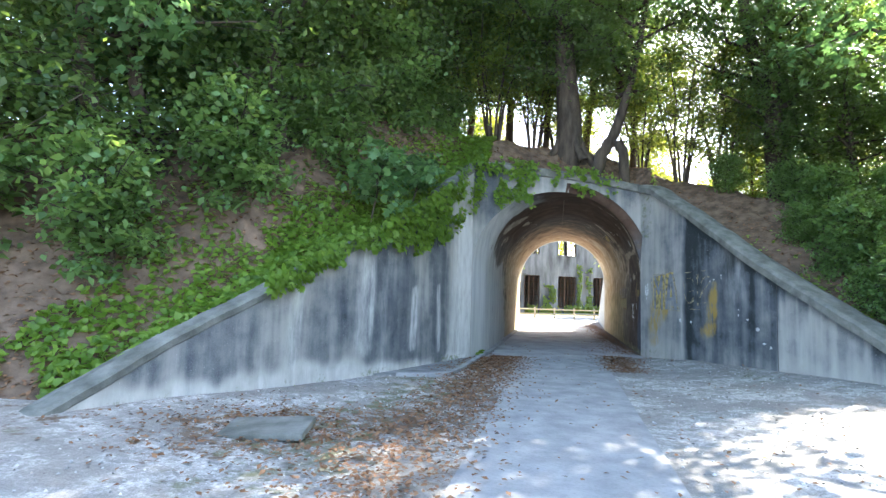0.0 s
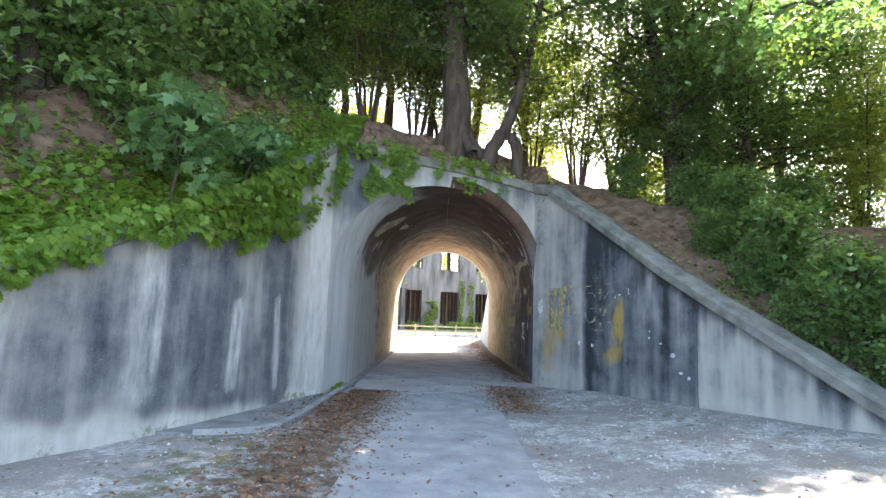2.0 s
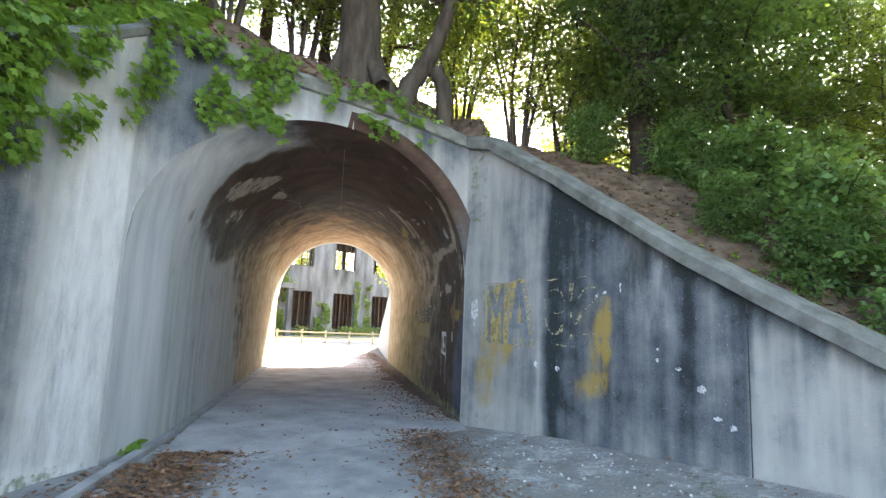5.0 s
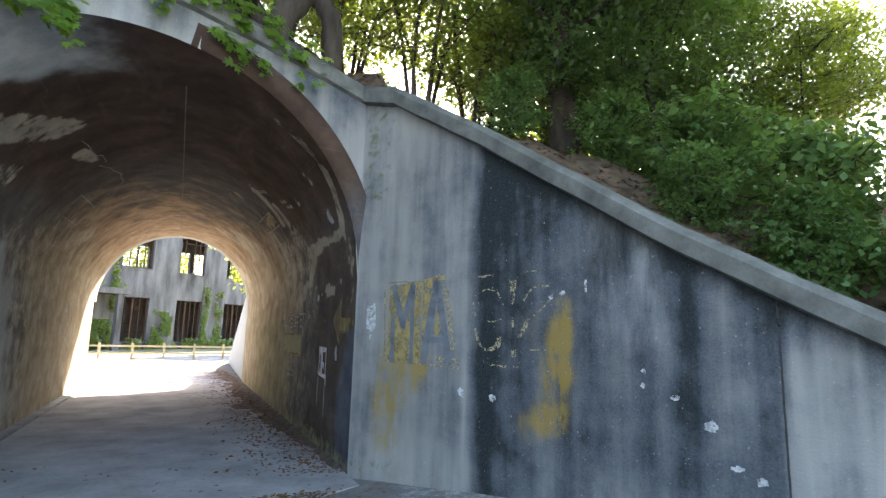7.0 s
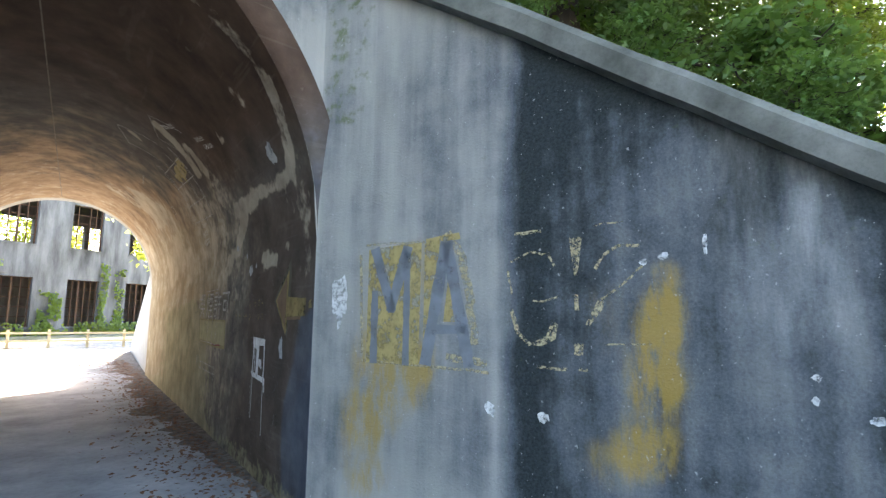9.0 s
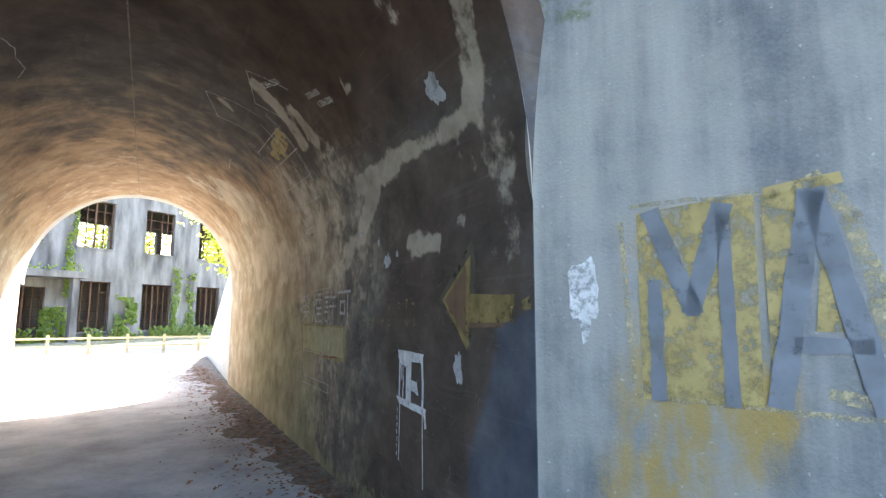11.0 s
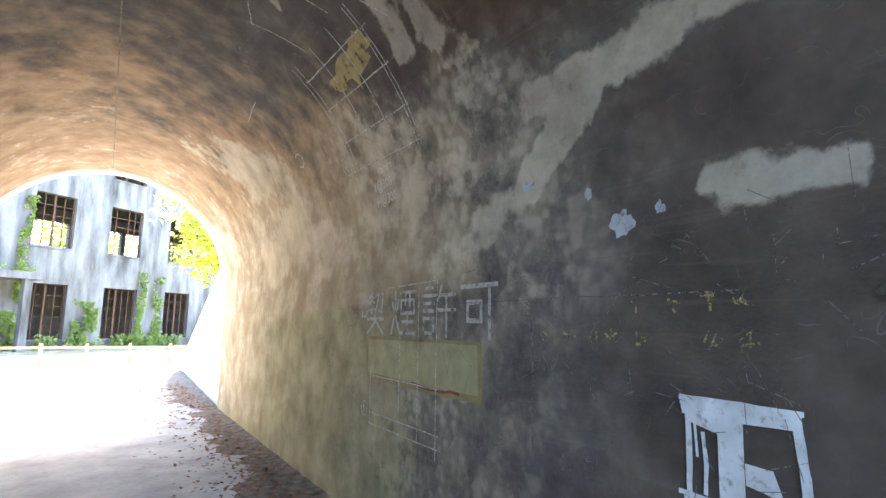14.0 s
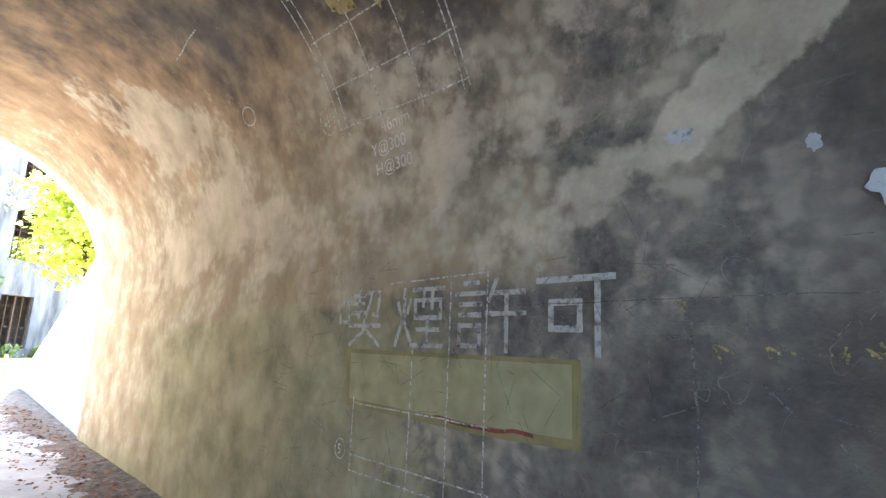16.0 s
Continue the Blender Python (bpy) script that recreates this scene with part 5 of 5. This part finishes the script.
class Sheet:
    """Flat marks drawn in wall coordinates, laid a few millimetres proud of the wall."""

    def __init__(self, place):
        self.place, self.verts, self.faces = place, [], []

    def poly(self, pts):
        n = 5
        cx, cy = sum(p[0] for p in pts) / len(pts), sum(p[1] for p in pts) / len(pts)
        out = []
        for (ax, ay), (bx, by) in zip(pts, pts[1:] + pts[:1]):
            out += [(ax + (bx - ax) * k / n, ay + (by - ay) * k / n) for k in range(n)]
        o, m = len(self.verts), len(out)
        for f in (1.0, 0.66, 0.33):
            self.verts += [self.place(cx + (x - cx) * f, cy + (y - cy) * f) for x, y in out]
        self.verts.append(self.place(cx, cy))
        for r in range(2):
            for i in range(m):
                j = (i + 1) % m
                self.faces.append((o + r * m + i, o + r * m + j, o + r * m + m + j, o + r * m + m + i))
        self.faces += [(o + 2 * m + i, o + 2 * m + (i + 1) % m, o + 3 * m) for i in range(m)]

    def line(self, pts, w, wob=0.0):
        for (ax, ay), (bx, by) in zip(pts, pts[1:]):
            ln = math.hypot(bx - ax, by - ay)
            if ln < 1e-6:
                continue
            px, py = -(by - ay) / ln * w / 2, (bx - ax) / ln * w / 2
            ex, ey = (bx - ax) / ln * w * 0.4, (by - ay) / ln * w * 0.4
            n = max(2, int(ln / 0.05) + 2)
            o = len(self.verts)
            for k in range(n):
                f = k / (n - 1)
                x, y = ax - ex + (bx - ax + 2 * ex) * f, ay - ey + (by - ay + 2 * ey) * f
                d = wob * fbm(x * 9, y * 9, 3)
                t = 1 + 0.25 * fbm(x * 14, y * 14, 8)
                self.verts += [self.place(x + px * t + d, y + py * t + d), self.place(x - px * t + d, y - py * t + d)]
            self.faces += [(o + 2 * k, o + 2 * k + 1, o + 2 * k + 3, o + 2 * k + 2) for k in range(n - 1)]

    def ring(self, x, y, rx, ry, w):
        self.line([(x + rx * math.cos(a * math.pi / 8), y + ry * math.sin(a * math.pi / 8)) for a in range(17)], w)

    def blob(self, x, y, rx, ry, seed):
        pts = []
        for a in range(22):
            t = a * 2 * math.pi / 22
            k = 1 + 0.55 * fbm(1.6 * math.cos(t) + seed * 3, 1.6 * math.sin(t), seed)
            pts.append((x + rx * k * math.cos(t), y + ry * k * math.sin(t)))
        self.poly(pts)

    def text(self, words, u, v, tall, slant=0.0):
        cu = bpy.data.curves.new("words", "FONT")
        cu.body, cu.size = words, tall * 1.35
        ob = bpy.data.objects.new("words", cu)
        me = bpy.data.meshes.new_from_object(ob)
        o = len(self.verts)
        self.verts += [self.place(u - p.co.x, v + p.co.y + slant * p.co.x) for p in me.vertices]
        self.faces += [tuple(o + i for i in p.vertices) for p in me.polygons]
        bpy.data.objects.remove(ob)
        bpy.data.curves.remove(cu)

    def done(self, name, material, parent, label):
        ob = new(name, mesh_from(name, self.verts, self.faces, material))
        ob.parent = parent
        ob["label"] = label
        return ob


WING = bpy.data.objects["wall_right"]
VAULT = bpy.data.objects["tunnel_lining"]

# faded capitals on the wing wall: cream ground left between the strokes
g = Sheet(wing_map(0.004))
g.poly([(0.11, 2.04), (-0.10, 2.06), (-0.31, 2.07), (-0.30, 1.24), (0.11, 1.23)])
g.poly([(-0.46, 1.53), (-0.49, 1.84), (-0.56, 1.53)])
g.poly([(-0.33, 2.06), (-0.44, 2.08), (-0.39, 1.6), (-0.33, 1.4)])
g.line([(-0.36, 2.07), (-0.54, 2.10)], 0.05)
g.done("painted_ground", P_YELLOW, WING, "faded yellow ground of painted capital letters")
g = Sheet(wing_map(0.007))
g.line([(0.05, 1.25), (0.05, 1.72)], 0.055)
g.line([(0.05, 2.02), (-0.085, 1.62)], 0.075)
g.line([(-0.085, 1.62), (-0.20, 2.02)], 0.075)
g.line([(-0.205, 2.02), (-0.205, 1.25)], 0.05)
g.line([(-0.35, 1.27), (-0.47, 2.04)], 0.075)
g.line([(-0.48, 2.04), (-0.62, 1.27)], 0.075)
g.line([(-0.42, 1.48), (-0.58, 1.48)], 0.06)
g.done("painted_letter", P_LETTER, WING, "blue-grey painted capital letters, worn")
g = Sheet(wing_map(0.004))
g.line([(0.17, 2.0), (0.14, 1.3)], 0.02)
g.line([(-0.50, 2.10), (-0.58, 1.95), (-0.63, 1.65), (-0.66, 1.4)], 0.05, 0.02)
g.line([(0.14, 1.245), (-0.28, 1.235), (-0.73, 1.22)], 0.02, 0.01)
g.line([(-0.50, 1.30), (-0.70, 1.28)], 0.05, 0.02)
g.line([(0.13, 2.08), (-0.32, 2.07)], 0.02, 0.01)
g.line([(-0.87, 1.92), (-0.98, 1.97), (-1.08, 1.96), (-1.12, 1.88)], 0.014, 0.02)
g.line([(-0.86, 1.85), (-0.87, 1.72)], 0.012, 0.02)
g.line([(-0.88, 1.60), (-0.90, 1.48), (-0.97, 1.41)], 0.022, 0.02)
g.poly([(-0.97, 1.40), (-1.05, 1.395), (-1.12, 1.44), (-1.135, 1.53), (-1.10, 1.55), (-1.08, 1.46), (-1.02, 1.43)])
g.line([(-1.0, 1.67), (-1.14, 1.69)], 0.012, 0.02)
g.poly([(-1.20, 2.05), (-1.27, 2.05), (-1.255, 1.92), (-1.245, 1.82), (-1.225, 1.82)])
g.line([(-1.235, 1.70), (-1.24, 1.62)], 0.022, 0.01)
g.poly([(-1.22, 1.42), (-1.27, 1.42), (-1.265, 1.35), (-1.22, 1.35)])
g.line([(-1.25, 1.27), (-1.28, 1.268)], 0.02)
g.line([(-1.34, 1.86), (-1.38, 1.94), (-1.46, 1.985), (-1.56, 1.98)], 0.018, 0.01)
g.poly([(-1.28, 1.53), (-1.35, 1.68), (-1.39, 1.70), (-1.37, 1.62), (-1.30, 1.52)])
g.line([(-1.37, 1.68), (-1.58, 1.87)], 0.014, 0.01)
g.line([(-1.38, 1.42), (-1.60, 1.43)], 0.010)
g.line([(-1.02, 1.27), (-1.18, 1.265)], 0.018, 0.01)
g.line([(-0.90, 2.09), (-1.04, 2.10)], 0.018, 0.02)
g.line([(-1.34, 2.11), (-1.48, 2.13)], 0.010, 0.02)
g.done("painted_outline", P_CREAM, WING, "flaking cream outlines of painted letters")
g = Sheet(wing_map(0.006))
for u, v, a, b in [(-1.575, 1.885, 0.018, 0.022), (-1.67, 1.915, 0.022, 0.024), (0.32, 1.66, 0.055, 0.16), (-1.86, 1.97, 0.01, 0.06), (-2.27, 1.30, 0.02, 0.015), (-2.26, 1.19, 0.016, 0.02), (-2.68, 0.94, 0.035, 0.04), (-2.47, 1.12, 0.03, 0.02), (-2.82, 0.68, 0.035, 0.02), (-2.95, 0.62, 0.03, 0.03), (-0.75, 1.0, 0.03, 0.04), (-1.05, 0.98, 0.03, 0.03)]:
    g.blob(u, v, a, b, u)
g.done("paint_spot", paint("pale_spot", (0.70, 0.71, 0.72), 0.42), WING, "chipped pale spots on the concrete")

g = Sheet(wing_map(0.003))
g.line([(-3.085, 0.0), (-3.085, 1.88)], 0.012, 0.003)
g.done("wall_joint", paint("joint_dirt", (0.06, 0.06, 0.058), 0.3, 15), WING, "dark vertical construction joint")

# arrow on the vault
g = Sheet(bore_map(0.005))
g.poly([(1.52, 1.68), (1.10, 2.04), (1.07, 1.86), (1.10, 1.5), (1.13, 1.36)])
g.done("arrow_shadow", P_NAVY, VAULT, "dark blue-grey paint round the arrow")
g = Sheet(bore_map(0.009))
g.poly([(1.46, 1.68), (1.12, 1.94), (1.12, 1.85), (1.36, 1.68), (1.34, 1.62)])
g.poly([(1.46, 1.68), (1.38, 1.66), (1.15, 1.48), (1.16, 1.38)])
g.poly([(1.13, 1.71), (0.69, 1.69), (0.70, 1.55), (1.14, 1.54)])
g.poly([(1.17, 1.9), (1.12, 1.94), (1.14, 1.40), (1.17, 1.42)])
g.poly([(0.63, 1.64), (0.56, 1.65), (0.55, 1.58), (0.62, 1.59)])
g.done("painted_arrow", P_ARROW, VAULT, "faded yellow painted arrow on the tunnel wall")
g = Sheet(bore_map(0.012))
g.poly([(1.425, 1.68), (1.165, 1.87), (1.165, 1.45)])
g.line([(1.13, 1.525), (0.80, 1.535)], 0.025)
g.done("arrow_fill", P_BROWN, VAULT, "red-brown filling of the painted arrow")

# white frame with a bar
g = Sheet(bore_map(0.007))
for k in range(4):
    g.line([(2.145 - 0.004 * k, 1.318 - 0.017 * k), (1.735 + 0.006 * k, 1.312 - 0.015 * k)], 0.02, 0.006)
g.poly([(2.125, 1.29), (1.92, 1.285), (1.925, 1.22), (2.0, 1.205), (2.06, 1.22), (2.115, 1.235)])
g.poly([(2.01, 1.26), (1.92, 1.26), (1.925, 0.965), (1.965, 0.96), (2.015, 0.975)])
g.line([(2.12, 1.25), (2.125, 0.98)], 0.022, 0.004)
g.line([(2.095, 1.23), (2.09, 1.12)], 0.01)
g.line([(2.065, 1.20), (2.055, 1.09), (2.065, 1.0)], 0.016, 0.004)
g.line([(1.75, 1.30), (1.735, 1.12), (1.735, 0.94)], 0.03, 0.004)
g.line([(1.705, 0.93), (1.69, 0.85)], 0.028)
for k in range(3):
    g.line([(2.165 - 0.02 * k, 0.985 - 0.017 * k), (1.69 + 0.006 * k, 0.955 - 0.016 * k)], 0.017, 0.008)
g.poly([(1.92, 1.13), (1.83, 1.125), (1.80, 1.035), (1.86, 1.05), (1.92, 1.06)])
g.line([(2.115, 0.95), (2.12, 0.55)], 0.013)
g.line([(1.735, 0.92), (1.73, 0.45)], 0.013)
for k in range(7):
    g.line([(2.155 + 0.01 * (k % 2), 0.90 - 0.05 * k), (2.16, 0.875 - 0.05 * k)], 0.008)
g.done("painted_frame", P_WHITE, VAULT, "dripping white painted frame")
g = Sheet(bore_map(0.006))
for u, v, a, b in [(2.39, 2.01, 0.055, 0.055), (2.57, 2.18, 0.02, 0.03), (2.2, 2.05, 0.02, 0.025), (1.27, 1.27, 0.05, 0.085), (2.98, 2.30, 0.05, 0.03), (1.25, 3.0, 0.09, 0.09)]:
    g.blob(u, v, a, b, u)
g.done("paint_blob", paint("pale_blob", (0.50, 0.52, 0.55), 0.36), VAULT, "pale blue-white blobs of paint")

# four characters, each stroke on a 10 x 10 field
GLYPHS = [
    (5.09, 4.67, ["0.3,2.5 2.5,2.5 2.5,6 0.3,6 0.3,2.5", "3.6,1.4 6.0,1.4", "3.6,2.8 6.0,2.8", "3.2,4.4 6.2,4.4", "4.8,0.4 4.8,5.2", "6.4,1 9.4,1 9.1,4.9 8.2,4.7", "7.8,1 6.5,5.2", "2.9,6.6 9.7,6.6", "6.3,5.4 5.9,7.6 3,9.9", "6.3,7 9.7,9.9"]),
    (4.56, 4.17, ["0.9,3 1.4,4.8", "3.5,2.6 2.9,4.6", "2.2,0.8 2.2,5 0.5,9.7", "2.3,6 3.7,8.9", "4,1 9.9,1", "4.5,2.7 9.4,2.7 9.4,5.4 4.5,5.4 4.5,2.7", "6.1,1 6.1,3.6", "7.8,1 7.8,4", "4.9,7.2 9.1,7.2", "7,5.6 7,9.6", "4,9.6 9.9,9.6"]),
    (4.10, 3.66, ["1.6,0.6 3.6,0.6", "0.4,2.1 4.6,2.1", "1,3.6 4,3.6", "1,5.1 4,5.1", "1,6.6 4,6.6 4,9.4 1,9.4 1,6.6", "6.2,0.3 5.2,3.2", "5.9,2.2 9.8,2.2", "4.9,5 9.9,5", "7.6,2.2 7.6,9.9"]),
    (3.60, 3.24, ["0.2,1 9.9,1", "2,3.8 5.8,3.8 5.8,7 2,7 2,3.8", "8,1 8,9.9"]),
]
g = Sheet(bore_map(0.008))
for a, b, strokes in GLYPHS:
    for st in strokes:
        pts = [tuple(float(k) for k in p.split(",")) for p in st.split()]
        g.line([(a + (b - a) * px / 10, 1.835 - 0.34 * py / 10) for px, py in pts], 0.028 if b < 3.5 else 0.023)
g.done("painted_characters", P_GREYWHITE, VAULT, "four faded white painted characters on the wall")
g = Sheet(bore_map(0.005))
g.poly([(4.99, 1.475), (3.39, 1.475), (3.39, 1.13), (3.9, 1.12), (4.96, 1.15)])
g.done("painted_sign", P_OLIVE, VAULT, "olive border of a painted panel")
g = Sheet(bore_map(0.007))
g.poly([(4.94, 1.45), (3.43, 1.455), (3.43, 1.17), (3.9, 1.165), (4.93, 1.19)])
g.done("sign_field", P_KHAKI, VAULT, "faded khaki field of the painted panel")
g = Sheet(bore_map(0.0085))
g.line([(4.2, 1.165), (3.85, 1.155), (3.62, 1.16)], 0.018, 0.01)
g.done("sign_streak", paint("dull_red_paint", (0.28, 0.06, 0.06), 0.4), VAULT, "dull red streak on the panel")

# chalk setting-out lines
g = Sheet(bore_map(0.010))
for u, v0, v1 in [(4.88, 0.80, 1.20), (4.39, 0.78, 1.5), (4.12, 0.78, 1.82), (3.88, 0.72, 1.86)]:
    g.line([(u, v0), (u, v1)], 0.009, 0.004)
for v in (0.80, 0.885, 1.17):
    g.line([(4.88, v), (3.85, v - 0.01)], 0.008, 0.004)
g.line([(4.6, 1.845), (3.9, 1.86)], 0.008)
g.ring(4.985, 0.90, 0.05, 0.055, 0.008)
for u in (5.05, 4.98, 4.62, 4.28, 3.98, 3.94):
    g.line([(u, 2.80), (u + 0.03, 3.35), (u + 0.06, 3.85)], 0.010, 0.006)
for v in (2.87, 3.12, 3.42, 3.70):
    g.line([(5.06, v), (3.94, v - 0.03)], 0.010, 0.006)
g.ring(5.17, 2.95, 0.075, 0.085, 0.009)
g.text("4", 5.21, 2.9, 0.1)
for a, b in [((5.0, 4.3), (4.5, 4.5)), ((4.5, 4.5), (4.2, 3.9)), ((5.0, 4.3), (4.75, 3.85)), ((4.0, 4.0), (3.5, 4.2)), ((3.5, 4.2), (3.2, 3.8)), ((4.0, 4.0), (3.7, 3.6)), ((6.6, 3.9), (6.1, 3.95))]:
    g.line([a, b], 0.009, 0.008)
g.ring(6.1, 3.25, 0.09, 0.07, 0.009)
g.done("chalk_drawing", P_CHALK, VAULT, "white chalk grids on the vault")
g = Sheet(bore_map(0.011))
g.text("46mm", 4.66, 2.75, 0.075, 0.02)
g.text("Y@300", 4.78, 2.63, 0.075, 0.02)
g.text("H@300", 4.76, 2.51, 0.075, 0.02)
g.text("250x250", 3.55, 3.98, 0.07, -0.3)
g.text("200x50", 2.98, 3.60, 0.06, -0.2)
g.text("120x200", 2.9, 3.48, 0.06, -0.2)
g.text("5", 5.01, 0.87, 0.06)
g.done("chalk_notes", paint("chalk_note", (0.70, 0.68, 0.63), 0.36, 70), VAULT, "chalk measurements written on the vault")
g = Sheet(bore_map(0.010))
rng = random.Random(12)
for row, v in enumerate((1.66, 1.52)):
    for k in range(9):
        u = 3.0 - k * 0.14 + rng.uniform(-0.02, 0.02)
        if rng.random() < 0.25:
            continue
        for _ in range(3):
            a = rng.uniform(0, 3.14)
            g.line([(u + rng.uniform(-0.03, 0.03), v + rng.uniform(-0.03, 0.03)), (u + 0.04 * math.cos(a), v + 0.04 * math.sin(a))], 0.009)
g.done("scrawl", paint("faint_yellow_chalk", (0.45, 0.36, 0.16), 0.5, 40), VAULT, "faint yellow chalk scrawl")
g = Sheet(bore_map(0.009))
for _ in range(330):
    u, v = rng.uniform(1.3, 6.0), rng.uniform(0.3, 2.0)
    a, ln = rng.gauss(0.6, 1.1), rng.uniform(0.03, 0.2)
    g.line([(u, v), (u + ln * math.cos(a), v + ln * math.sin(a))], 0.0032)
g.line([(2.96, 1.62), (2.955, 1.3), (2.96, 0.95)], 0.010, 0.008)
g.line([(3.72, 1.70), (2.8, 1.705), (1.9, 1.70)], 0.005, 0.006)
g.done("scratches", paint("scratch", (0.25, 0.24, 0.225), 0.48, 40), VAULT, "fine scratches in the dark plaster")
# leaf-shaped patch
g = Sheet(bore_map(0.008))
g.blob(4.36, 3.56, 0.26, 0.10, 2.7)
g.blob(4.14, 3.62, 0.14, 0.07, 1.3)
g.blob(4.62, 3.52, 0.14, 0.07, 5.1)
g.poly([(4.45, 3.50), (4.38, 3.36), (4.32, 3.5)])
g.done("painted_leaf", paint("ochre_patch", (0.40, 0.32, 0.14), 0.36, 12), VAULT, "ochre leaf-shaped paint patch")
# white lettering on the opposite side
def left_map(u, v):
    x, z = bore_point(v / (2 * ZC + math.pi * 1.935), u)
    return (x + 0.008, u, z)


g = Sheet(left_map)
rng = random.Random(5)
for v in (1.95, 1.0, 0.85):
    for k in range(7):
        u = 0.6 + k * 0.2
        for _ in range(2):
            a = rng.uniform(0, 3.14)
            g.line([(u, v + rng.uniform(-0.05, 0.05)), (u + 0.07 * math.cos(a), v + 0.07 * math.sin(a))], 0.012)
g.done("scrawl", P_CHALK, VAULT, "white chalk scrawl opposite the arrow")
# seam along the crown, a crack, and chalk outlines on the far side of the vault
g = Sheet(bore_map(0.006))
g.line([(0.7, 5.22), (11.2, 5.22)], 0.014)
g.done("vault_seam", paint("seam_lime", (0.24, 0.20, 0.15), 0.34), VAULT, "thin lime seam along the crown")
g = Sheet(bore_map(0.008))
CRACK = [(2.1, 6.4), (2.7, 6.4), (3.05, 6.25), (3.3, 6.35), (3.8, 6.2), (4.3, 6.15), (4.7, 6.2)]
for a, b in zip(CRACK, CRACK[1:]):
    m = ((a[0] + b[0]) / 2 + 0.05, (a[1] + b[1]) / 2 - 0.06)
    g.line([a, m, b], 0.008, 0.01)
for u in (4.2, 4.75, 5.3):
    g.line([(u, 6.75), (u + 0.5, 7.6)], 0.01, 0.008)
for v in (6.75, 7.15, 7.6):
    g.line([(4.2 + (v - 6.75) * 0.58, v), (5.3 + (v - 6.75) * 0.58, v - 0.05)], 0.01, 0.008)
g.done("chalk_drawing", P_CHALK, VAULT, "chalk outlines and a crack on the vault")
